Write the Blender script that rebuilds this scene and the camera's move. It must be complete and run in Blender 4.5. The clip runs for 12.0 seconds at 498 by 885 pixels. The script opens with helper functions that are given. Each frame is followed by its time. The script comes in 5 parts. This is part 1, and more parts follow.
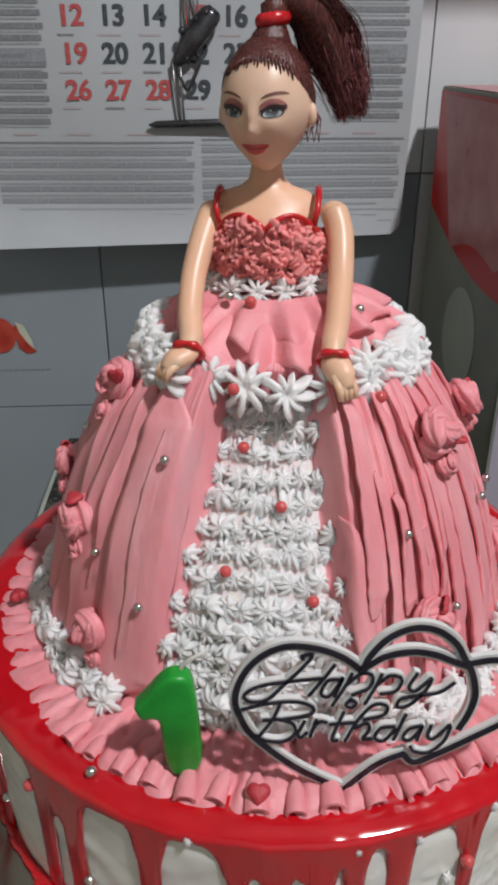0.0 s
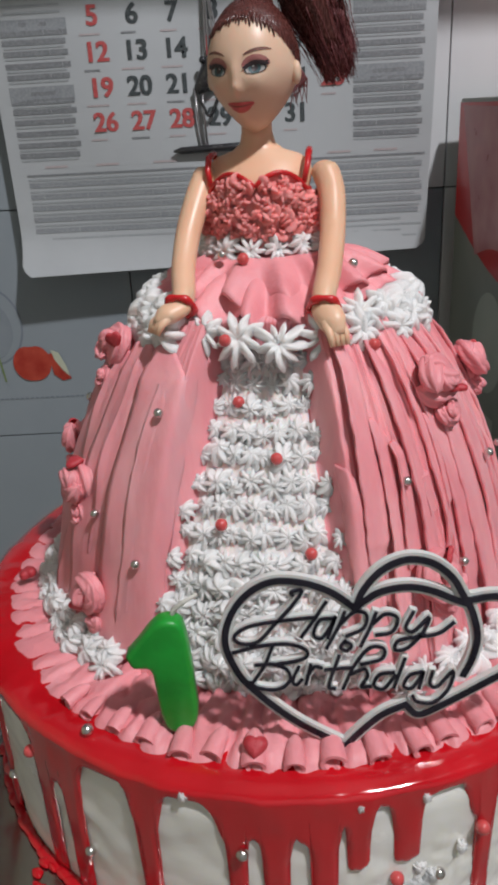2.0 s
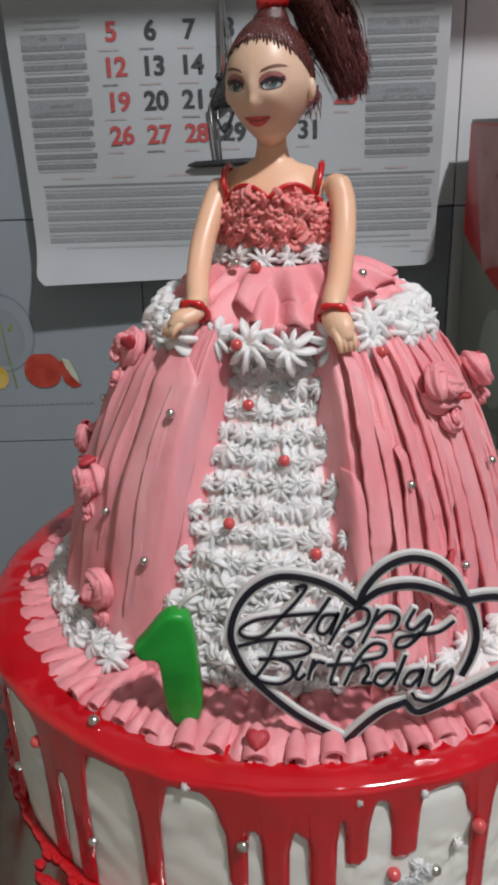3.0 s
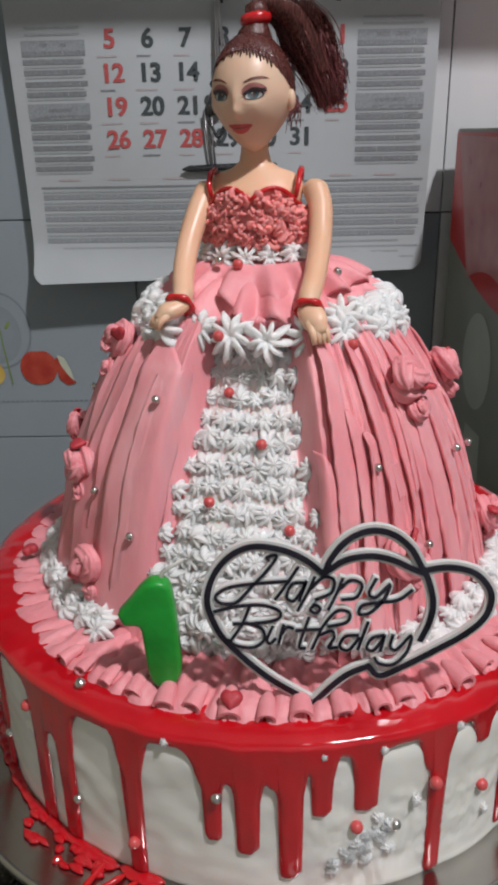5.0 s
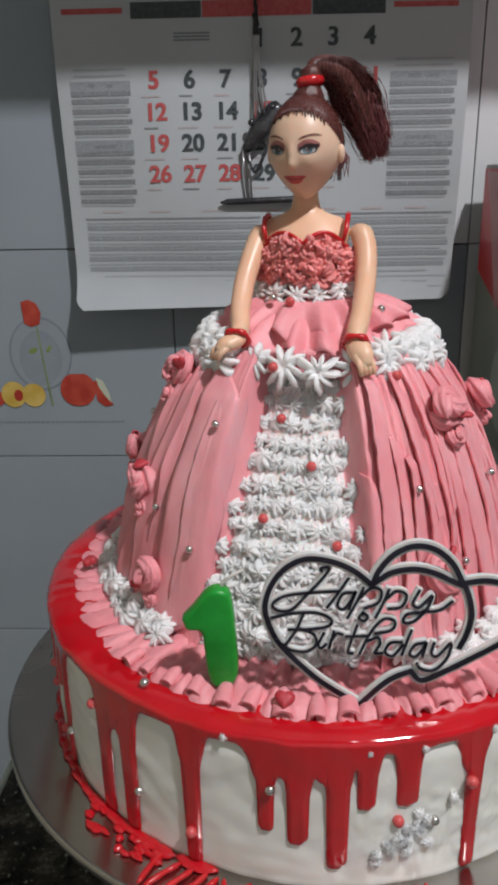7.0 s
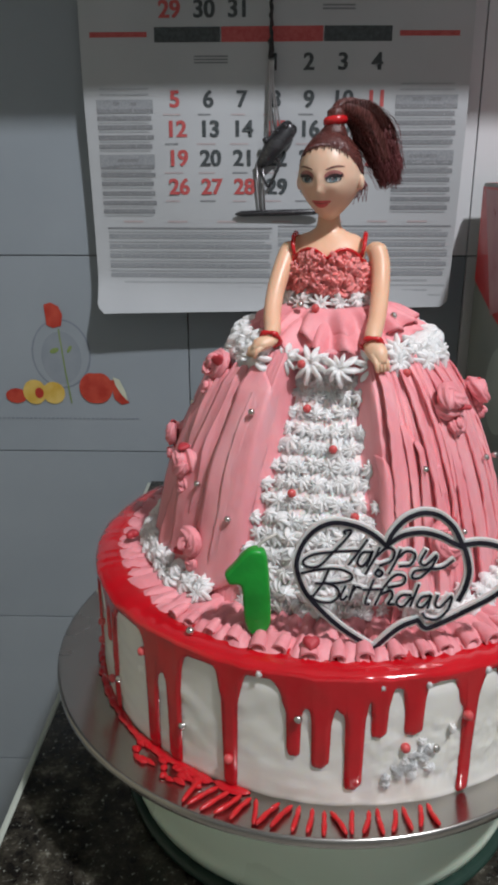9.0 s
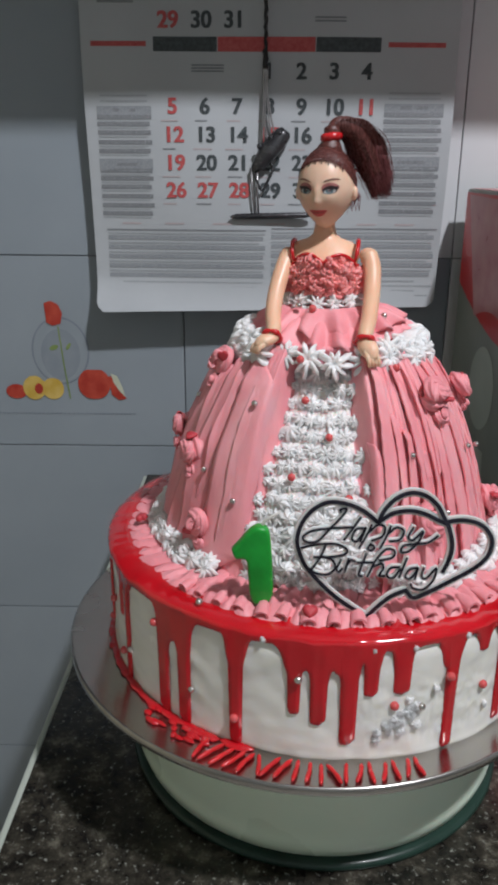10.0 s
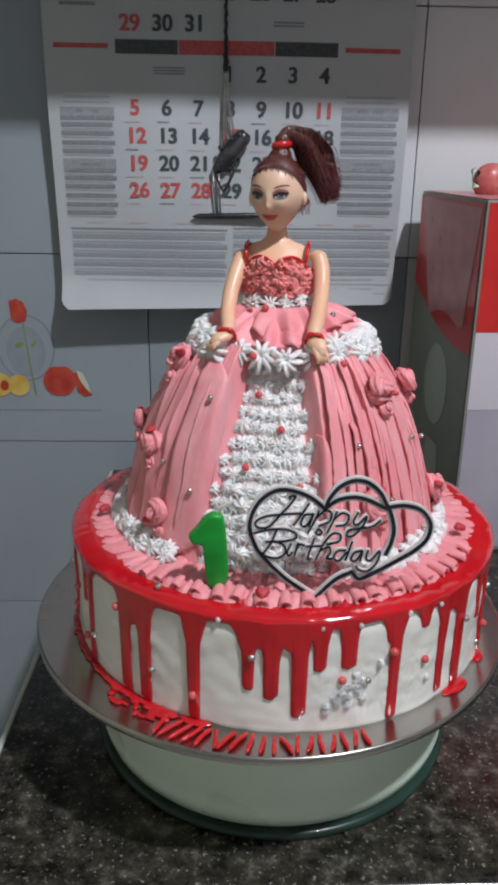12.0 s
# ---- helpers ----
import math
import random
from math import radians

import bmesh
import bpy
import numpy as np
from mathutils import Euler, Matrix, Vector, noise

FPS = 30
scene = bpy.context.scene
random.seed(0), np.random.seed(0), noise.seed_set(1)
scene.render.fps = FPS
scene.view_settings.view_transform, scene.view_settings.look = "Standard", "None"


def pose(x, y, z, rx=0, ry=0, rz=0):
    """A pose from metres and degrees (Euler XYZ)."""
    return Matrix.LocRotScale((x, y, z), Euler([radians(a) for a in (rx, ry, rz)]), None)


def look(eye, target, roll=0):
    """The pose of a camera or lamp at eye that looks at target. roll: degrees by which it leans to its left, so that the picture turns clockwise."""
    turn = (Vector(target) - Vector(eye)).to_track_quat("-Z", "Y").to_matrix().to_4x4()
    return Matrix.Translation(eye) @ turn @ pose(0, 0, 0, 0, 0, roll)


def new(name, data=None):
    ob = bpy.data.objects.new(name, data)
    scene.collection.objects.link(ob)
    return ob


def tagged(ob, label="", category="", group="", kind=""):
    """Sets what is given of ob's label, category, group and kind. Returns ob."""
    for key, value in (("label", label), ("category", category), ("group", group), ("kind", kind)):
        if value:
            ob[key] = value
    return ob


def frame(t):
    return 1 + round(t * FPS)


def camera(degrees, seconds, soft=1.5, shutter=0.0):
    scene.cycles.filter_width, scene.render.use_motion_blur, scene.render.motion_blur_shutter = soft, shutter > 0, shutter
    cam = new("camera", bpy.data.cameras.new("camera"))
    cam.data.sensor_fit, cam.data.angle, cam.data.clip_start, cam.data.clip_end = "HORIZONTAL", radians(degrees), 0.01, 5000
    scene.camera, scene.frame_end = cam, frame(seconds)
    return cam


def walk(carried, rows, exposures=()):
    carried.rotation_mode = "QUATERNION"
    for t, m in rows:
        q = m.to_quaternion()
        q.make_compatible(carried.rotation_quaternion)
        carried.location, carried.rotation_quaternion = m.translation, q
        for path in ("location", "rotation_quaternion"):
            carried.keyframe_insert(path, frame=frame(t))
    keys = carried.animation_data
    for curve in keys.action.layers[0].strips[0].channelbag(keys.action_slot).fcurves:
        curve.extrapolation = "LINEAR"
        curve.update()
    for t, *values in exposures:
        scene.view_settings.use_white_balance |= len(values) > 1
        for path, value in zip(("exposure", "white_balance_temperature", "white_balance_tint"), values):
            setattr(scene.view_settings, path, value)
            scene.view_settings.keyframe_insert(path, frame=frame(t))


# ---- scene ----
cam = camera(37.0, 12.0, soft=3.6)
METRES, TILT, LEAN, TURN = 0.20, -26.2, 0.0, -3.5
FIRST = (-0.0253, -0.2474, 0.33)  # the first eye, from the cake's axis on the counter
ROWS = [
    (0.0, 0.0, 0.0, 0.0, -0.0, 0.0, -0.0),
    (0.5, 0.0328, 0.0041, -0.0488, 0.64, 0.84, 0.52),
    (1.0, 0.0585, 0.0151, -0.0993, 1.56, 1.77, 1.03),
    (1.5, 0.0754, 0.0229, -0.1343, 2.8, 2.81, 1.55),
    (2.0, 0.0801, 0.0158, -0.1466, 3.86, 3.89, 1.32),
    (2.5, 0.0778, 0.0016, -0.1527, 4.34, 4.55, 0.67),
    (3.0, 0.0769, -0.0148, -0.1684, 4.18, 5.03, 0.01),
    (5.0, 0.1087, -0.0928, -0.208, 3.77, 5.39, -0.66),
    (5.5, 0.1079, -0.1164, -0.2113, 3.98, 5.83, -0.64),
    (6.0, 0.095, -0.1435, -0.2108, 4.44, 6.46, -0.91),
    (6.5, 0.0767, -0.1727, -0.2119, 5.02, 6.75, -1.23),
    (7.0, 0.0607, -0.2096, -0.2194, 5.21, 7.02, -1.55),
    (9.0, 0.0063, -0.4311, -0.2895, 4.68, 7.43, -2.23),
    (9.5, -0.0116, -0.5062, -0.3131, 4.37, 7.55, -2.34),
    (10.0, -0.0185, -0.5763, -0.3328, 3.65, 7.36, -2.19),
    (10.5, -0.0119, -0.6487, -0.3427, 2.53, 7.53, -2.02),
    (11.0, -0.0025, -0.6948, -0.3559, 1.55, 7.48, -1.83),
    (11.5, 0.0086, -0.7017, -0.3625, 1.21, 7.36, -1.52),
    (12.0, 0.021, -0.6679, -0.3539, 1.4, 7.17, -1.52),
]
walk(cam, [(t, pose(*FIRST, TILT, LEAN, TURN) @ pose(METRES * x, METRES * y, METRES * z, 90 + pitch, roll, yaw)) for t, x, y, z, yaw, pitch, roll in ROWS],
     [(0.0, -0.16, 6500, 10), (3.0, -0.16, 6500, 10), (7.0, -0.11, 6480, 10), (9.0, -0.05, 6380, 10), (10.5, -0.03, 6230, 10), (12.0, -0.03, 6200, 10)])

# ---- world and lamp ----
world = bpy.data.worlds.new("world")
scene.world = world
world.use_nodes = True
world.node_tree.nodes["Background"].inputs["Color"].default_value = (0.60, 0.63, 0.66, 1)
world.node_tree.nodes["Background"].inputs["Strength"].default_value = 0.05

LAMP_AT = (0.53, -0.68, 1.53)
lamp_data = bpy.data.lights.new("lamp_light", "AREA")
lamp_data.shape, lamp_data.size = "DISK", 0.085
lamp_data.energy = 23.2
lamp_data.color = (1.0, 0.985, 1.01)
lamp_light = new("lamp_light", lamp_data)
lamp_light.matrix_world = look(LAMP_AT, (0.0, 0.0, 0.2))

# ---- materials ----


def nodes_of(name):
    m = bpy.data.materials.new(name)
    m.use_nodes = True
    t = m.node_tree
    return m, t, t.nodes["Principled BSDF"]


def surface(name, low, high, rough=0.5, metal=0.0, scale=40.0, bump=0.1, fine=400.0, stretch=(1, 1, 1), sss=0.0, coat=0.0,
            spec=0.5, depth=0.001, sss_size=0.004, random_tint=0.0, sss_rgb=(1.0, 0.4, 0.3)):
    """Two-tone procedural material: broad blotches of two tones, fine relief, uneven gloss."""
    m, t, b = nodes_of(name)
    co = t.nodes.new("ShaderNodeTexCoord")
    mp = t.nodes.new("ShaderNodeMapping")
    mp.inputs["Scale"].default_value = stretch
    t.links.new(co.outputs["Object"], mp.inputs["Vector"])
    n1 = t.nodes.new("ShaderNodeTexNoise")
    n1.inputs["Scale"].default_value, n1.inputs["Detail"].default_value = scale, 6
    n2 = t.nodes.new("ShaderNodeTexNoise")
    n2.inputs["Scale"].default_value, n2.inputs["Detail"].default_value = fine, 4
    for n in (n1, n2):
        t.links.new(mp.outputs["Vector"], n.inputs["Vector"])
    ramp = t.nodes.new("ShaderNodeValToRGB")
    ramp.color_ramp.elements[0].position, ramp.color_ramp.elements[1].position = 0.33, 0.68
    ramp.color_ramp.elements[0].color, ramp.color_ramp.elements[1].color = (*low, 1), (*high, 1)
    t.links.new(n1.outputs["Fac"], ramp.inputs["Fac"])
    colour = ramp.outputs["Color"]
    if random_tint:
        info = t.nodes.new("ShaderNodeObjectInfo")
        rng = t.nodes.new("ShaderNodeMapRange")
        rng.inputs["To Min"].default_value, rng.inputs["To Max"].default_value = 1 - random_tint, 1 + random_tint
        t.links.new(info.outputs["Random"], rng.inputs["Value"])
        hsv = t.nodes.new("ShaderNodeHueSaturation")
        t.links.new(rng.outputs["Result"], hsv.inputs["Value"])
        t.links.new(colour, hsv.inputs["Color"])
        colour = hsv.outputs["Color"]
    t.links.new(colour, b.inputs["Base Color"])
    rr = t.nodes.new("ShaderNodeMapRange")
    rr.inputs["To Min"].default_value, rr.inputs["To Max"].default_value = max(rough - 0.08, 0.02), min(rough + 0.1, 1)
    t.links.new(n1.outputs["Fac"], rr.inputs["Value"])
    t.links.new(rr.outputs["Result"], b.inputs["Roughness"])
    b.inputs["Metallic"].default_value = metal
    b.inputs["Specular IOR Level"].default_value = spec
    b.inputs["Coat Weight"].default_value = coat
    b.inputs["Coat Roughness"].default_value = 0.06
    if sss:
        b.inputs["Subsurface Weight"].default_value = sss
        b.inputs["Subsurface Radius"].default_value = sss_rgb
        b.inputs["Subsurface Scale"].default_value = sss_size
    if bump:
        bp = t.nodes.new("ShaderNodeBump")
        bp.inputs["Strength"].default_value, bp.inputs["Distance"].default_value = bump, depth
        t.links.new(n2.outputs["Fac"], bp.inputs["Height"])
        t.links.new(bp.outputs["Normal"], b.inputs["Normal"])
    return m


PINK = surface("pink_cream", (0.77, 0.26, 0.29), (0.84, 0.34, 0.37), 0.5, 0, 60, 0.35, 500, sss=0.15, sss_size=0.0012, random_tint=0.05)
PINK_SKIRT = surface("pink_cream_combed", (0.77, 0.262, 0.297), (0.88, 0.40, 0.426), 0.5, 0, 70, 0.16, 520, (1, 1, 0.10), sss=0.35, sss_size=0.002)
PINK_DEEP = surface("deep_pink_cream", (0.88, 0.22, 0.22), (0.93, 0.37, 0.35), 0.5, 0, 120, 0.3, 600, sss=0.4, sss_size=0.002, random_tint=0.12)
WHITE = surface("white_cream", (0.87, 0.86, 0.84), (0.92, 0.915, 0.90), 0.45, 0, 60, 0.3, 450, sss=0.85, sss_size=0.004, sss_rgb=(1.0, 0.92, 0.88), random_tint=0.04)
PANEL_BASE = surface("pinkish_white_cream", (0.86, 0.68, 0.66), (0.89, 0.80, 0.78), 0.5, 0, 60, 0.3, 450, sss=0.5)
WHITE_SIDE = surface("smoothed_white_cream", (0.80, 0.79, 0.72), (0.87, 0.86, 0.81), 0.24, 0, 26, 0.14, 90, (1, 1, 1.6), sss=0.35, sss_rgb=(1.0, 0.9, 0.7))
GLAZE = surface("red_glaze", (0.48, 0.005, 0.011), (0.58, 0.008, 0.016), 0.12, 0, 50, 0.04, 160, coat=0.7)
RED_GEL = surface("red_gel", (0.50, 0.008, 0.012), (0.64, 0.02, 0.025), 0.25, 0, 90, 0.2, 500, coat=0.3)
RED_SUGAR = surface("red_sugar", (0.44, 0.03, 0.045), (0.54, 0.06, 0.075), 0.5, 0, 200, 0.2, 900, sss=0.2)
RED_PEARL = surface("red_sugar_pearl", (0.56, 0.06, 0.06), (0.67, 0.11, 0.11), 0.2, 0, 200, 0.05, 900, coat=0.5)
SILVER = surface("silver_sugar_pearl", (0.60, 0.58, 0.55), (0.75, 0.73, 0.70), 0.2, 1.0, 200, 0.1, 900)
FOIL = surface("silver_foil", (0.42, 0.405, 0.385), (0.53, 0.51, 0.485), 0.24, 1.0, 18, 0.25, 90, depth=0.0006)
WAX = surface("green_wax", (0.008, 0.24, 0.022), (0.015, 0.36, 0.04), 0.35, 0, 90, 0.15, 300, sss=0.35, sss_size=0.003)
WICK = surface("candle_wick", (0.55, 0.53, 0.48), (0.7, 0.68, 0.62), 0.8, 0, 300, 0.3, 1500)
MIRROR_BLACK = surface("dark_mirror_acrylic", (0.020, 0.018, 0.028), (0.05, 0.045, 0.065), 0.16, 0.5, 60, 0.03, 100)
ACRYLIC = surface("pale_acrylic", (0.66, 0.66, 0.64), (0.76, 0.76, 0.74), 0.3, 0, 60, 0.03, 200, sss=0.2)
SKIN = surface("doll_vinyl", (0.78, 0.46, 0.30), (0.83, 0.52, 0.35), 0.36, 0, 40, 0.03, 300, sss=0.25, sss_size=0.003)
FACE = surface("doll_face_vinyl", (0.74, 0.50, 0.36), (0.79, 0.55, 0.41), 0.42, 0, 40, 0.02, 300, sss=0.25, sss_size=0.003)
HAIR = surface("doll_hair", (0.034, 0.010, 0.009), (0.15, 0.042, 0.034), 0.26, 0, 700, 0.4, 1600, (3, 3, 0.25), depth=0.0004)
HAIR_TIP = surface("doll_hair_tips", (0.16, 0.04, 0.045), (0.30, 0.10, 0.105), 0.35, 0, 260, 0.4, 900, (3, 3, 0.4), depth=0.0005)
LIPS = surface("doll_lip_paint", (0.55, 0.08, 0.08), (0.64, 0.13, 0.12), 0.3, 0, 200, 0.02, 900)
EYE_DARK = surface("doll_eye_line", (0.03, 0.02, 0.025), (0.07, 0.045, 0.05), 0.35, 0, 200, 0.02, 900)
EYE_BLUE = surface("doll_iris", (0.045, 0.085, 0.095), (0.09, 0.15, 0.165), 0.25, 0, 400, 0.02, 900)
EYE_WHITE = surface("doll_eye_white", (0.36, 0.35, 0.34), (0.44, 0.43, 0.42), 0.3, 0, 200, 0.02, 900)
EYE_SHADOW = surface("doll_eye_shadow", (0.36, 0.12, 0.12), (0.48, 0.20, 0.18), 0.45, 0, 200, 0.02, 900)
BROW = surface("doll_brow", (0.14, 0.05, 0.04), (0.20, 0.08, 0.06), 0.5, 0, 200, 0.02, 900)
PLASTIC = surface("pale_green_plastic", (0.64, 0.75, 0.60), (0.72, 0.82, 0.68), 0.28, 0, 12, 0.04, 120, sss=0.1, sss_size=0.01)
PLASTIC_EDGE = surface("dark_green_rim", (0.010, 0.026, 0.019), (0.022, 0.050, 0.038), 0.3, 0, 30, 0.03, 120, coat=0.1, spec=0.3)
PAPER = surface("calendar_paper", (0.42, 0.445, 0.465), (0.475, 0.505, 0.525), 0.6, 0, 9, 0.25, 28, depth=0.002)
INK_RED = surface("red_ink", (0.44, 0.06, 0.06), (0.52, 0.11, 0.11), 0.6, 0, 300, 0.03, 900)
INK_BLACK = surface("black_ink", (0.035, 0.045, 0.05), (0.07, 0.085, 0.09), 0.6, 0, 300, 0.03, 900)
INK_GREY = surface("grey_print", (0.18, 0.19, 0.205), (0.26, 0.275, 0.29), 0.6, 0, 500, 0.03, 900)
INK_LIGHT = surface("pale_grey_print", (0.31, 0.335, 0.355), (0.38, 0.405, 0.425), 0.6, 0, 500, 0.03, 900)
INK_MID = surface("mid_grey_print", (0.24, 0.26, 0.28), (0.32, 0.34, 0.36), 0.6, 0, 500, 0.03, 900)
INK_PINK = surface("faint_red_print", (0.43, 0.36, 0.375), (0.47, 0.42, 0.43), 0.6, 0, 500, 0.03, 900)
# brighter copy of TILE: the stronger light on the right-hand wall, put into its colour
TILE_LIT = surface("lit_wall_tile", (0.62, 0.635, 0.65), (0.68, 0.695, 0.71), 0.30, 0, 5, 0.04, 14, random_tint=0.03, depth=0.002)
TILE = surface("grey_wall_tile", (0.26, 0.30, 0.335), (0.30, 0.34, 0.375), 0.30, 0, 5, 0.04, 14, random_tint=0.03, depth=0.002)
GROUT = surface("grey_grout", (0.15, 0.165, 0.18), (0.20, 0.215, 0.23), 0.85, 0, 60, 0.4, 500)
# warm tone chosen so the unseen west wall throws warm fill on the cake
PAINT_BOUNCE = surface("warm_bounce_paint", (0.58, 0.545, 0.41), (0.64, 0.605, 0.465), 0.7, 0, 3, 0.1, 90)
PAINT = surface("wall_paint", (0.57, 0.59, 0.58), (0.64, 0.66, 0.65), 0.7, 0, 3, 0.1, 90)
CEIL = surface("ceiling_paint", (0.55, 0.56, 0.56), (0.62, 0.63, 0.63), 0.8, 0, 3, 0.1, 90)
FLOOR = surface("floor_tile", (0.40, 0.38, 0.33), (0.48, 0.46, 0.41), 0.4, 0, 4, 0.1, 50)
SHELF = surface("shading_shelf_dark", (0.10, 0.10, 0.10), (0.16, 0.155, 0.15), 0.4, 0, 20, 0.1, 200)
FRUIT_RED = surface("printed_red", (0.36, 0.03, 0.02), (0.52, 0.075, 0.045), 0.2, 0, 70, 0.02, 300)
FRUIT_YELLOW = surface("printed_yellow", (0.55, 0.36, 0.06), (0.66, 0.48, 0.14), 0.2, 0, 70, 0.02, 300)
FRUIT_PALE = surface("printed_cream", (0.52, 0.55, 0.42), (0.6, 0.62, 0.5), 0.2, 0, 90, 0.02, 300)
LEAF = surface("printed_green", (0.16, 0.24, 0.07), (0.26, 0.33, 0.13), 0.2, 0, 90, 0.02, 300)
RING_GREY = surface("printed_grey", (0.20, 0.23, 0.27), (0.25, 0.28, 0.32), 0.2, 0, 50, 0.02, 300)
RING_PALE = surface("printed_pale_grey", (0.24, 0.275, 0.31), (0.27, 0.305, 0.34), 0.2, 0, 50, 0.02, 300)
STEEL_DARK = surface("tarnished_steel", (0.28, 0.27, 0.28), (0.40, 0.39, 0.40), 0.3, 0.8, 60, 0.05, 500)
DARK_METAL = surface("dark_metal", (0.035, 0.035, 0.04), (0.07, 0.07, 0.075), 0.25, 0.4, 90, 0.1, 400, coat=0.4)
CORD = surface("black_cord", (0.012, 0.012, 0.014), (0.03, 0.03, 0.032), 0.6, 0, 200, 0.4, 900)
CARD_RED = surface("red_printed_card", (0.55, 0.015, 0.015), (0.65, 0.03, 0.025), 0.3, 0, 20, 0.05, 200, coat=0.2)
CARD_WHITE = surface("white_printed_card", (0.62, 0.58, 0.64), (0.70, 0.66, 0.71), 0.35, 0, 10, 0.05, 200)
CARD_LILAC = surface("lilac_printed_card", (0.40, 0.37, 0.44), (0.48, 0.45, 0.52), 0.35, 0, 10, 0.05, 200)
CARD_GREY = surface("grey_green_printed_card", (0.22, 0.24, 0.20), (0.31, 0.32, 0.28), 0.3, 0, 14, 0.05, 200)
CARD_OVAL = surface("pale_green_print", (0.40, 0.45, 0.39), (0.48, 0.52, 0.46), 0.35, 0, 20, 0.05, 200)
CARD_PINK = surface("pink_printed_card", (0.50, 0.16, 0.17), (0.60, 0.27, 0.27), 0.3, 0, 45, 0.05, 200)
BERRY = surface("printed_strawberry", (0.50, 0.09, 0.09), (0.62, 0.20, 0.18), 0.35, 0, 120, 0.2, 500)


def granite():
    m, t, b = nodes_of("speckled_granite")
    co = t.nodes.new("ShaderNodeTexCoord")
    base = t.nodes.new("ShaderNodeTexNoise")
    base.inputs["Scale"].default_value, base.inputs["Detail"].default_value = 75, 9
    base.inputs["Roughness"].default_value = 0.72
    ramp = t.nodes.new("ShaderNodeValToRGB")
    e = ramp.color_ramp.elements
    e[0].position, e[0].color = 0.40, (0.009, 0.008, 0.007, 1)
    e[1].position, e[1].color = 0.70, (0.17, 0.16, 0.125, 1)
    mid = e.new(0.55)
    mid.color = (0.042, 0.038, 0.029, 1)
    specks = t.nodes.new("ShaderNodeTexNoise")
    specks.inputs["Scale"].default_value, specks.inputs["Detail"].default_value = 330, 3
    specks.inputs["Roughness"].default_value = 0.65
    flecks = t.nodes.new("ShaderNodeValToRGB")
    f = flecks.color_ramp.elements
    f[0].position, f[0].color = 0.60, (0, 0, 0, 1)
    f[1].position, f[1].color = 0.72, (1, 1, 1, 1)
    mix = t.nodes.new("ShaderNodeMix")
    mix.data_type = "RGBA"
    mix.inputs["B"].default_value = (0.31, 0.32, 0.28, 1)
    for n in (base, specks):
        t.links.new(co.outputs["Object"], n.inputs["Vector"])
    t.links.new(base.outputs["Fac"], ramp.inputs["Fac"])
    t.links.new(specks.outputs["Fac"], flecks.inputs["Fac"])
    t.links.new(flecks.outputs["Color"], mix.inputs["Factor"])
    t.links.new(ramp.outputs["Color"], mix.inputs["A"])
    t.links.new(mix.outputs["Result"], b.inputs["Base Color"])
    b.inputs["Roughness"].default_value = 0.16
    b.inputs["Specular IOR Level"].default_value = 0.4
    return m


GRANITE = granite()

# ---- mesh helpers ----


def mesh_of(name, verts, faces, mats, index=None, smooth=True):
    me = bpy.data.meshes.new(name)
    me.from_pydata([tuple(v) for v in verts], [], [tuple(f) for f in faces])
    for m in mats if isinstance(mats, (list, tuple)) else [mats]:
        me.materials.append(m)
    if index is not None:
        me.polygons.foreach_set("material_index", index)
    me.polygons.foreach_set("use_smooth", [smooth] * len(me.polygons))
    me.update()
    return me


def put(name, me, parent=None, m=None, label=""):
    ob = new(name, me)
    if parent is not None:
        ob.parent = parent
    if m is not None:
        ob.matrix_basis = m
    if label:
        tagged(ob, label)
    return ob


def thing(name, label, category, at=(0, 0, 0), group="", kind=""):
    ob = new(name)
    ob.empty_display_size = 0.02
    ob.location = at
    return tagged(ob, label, category, group, kind)


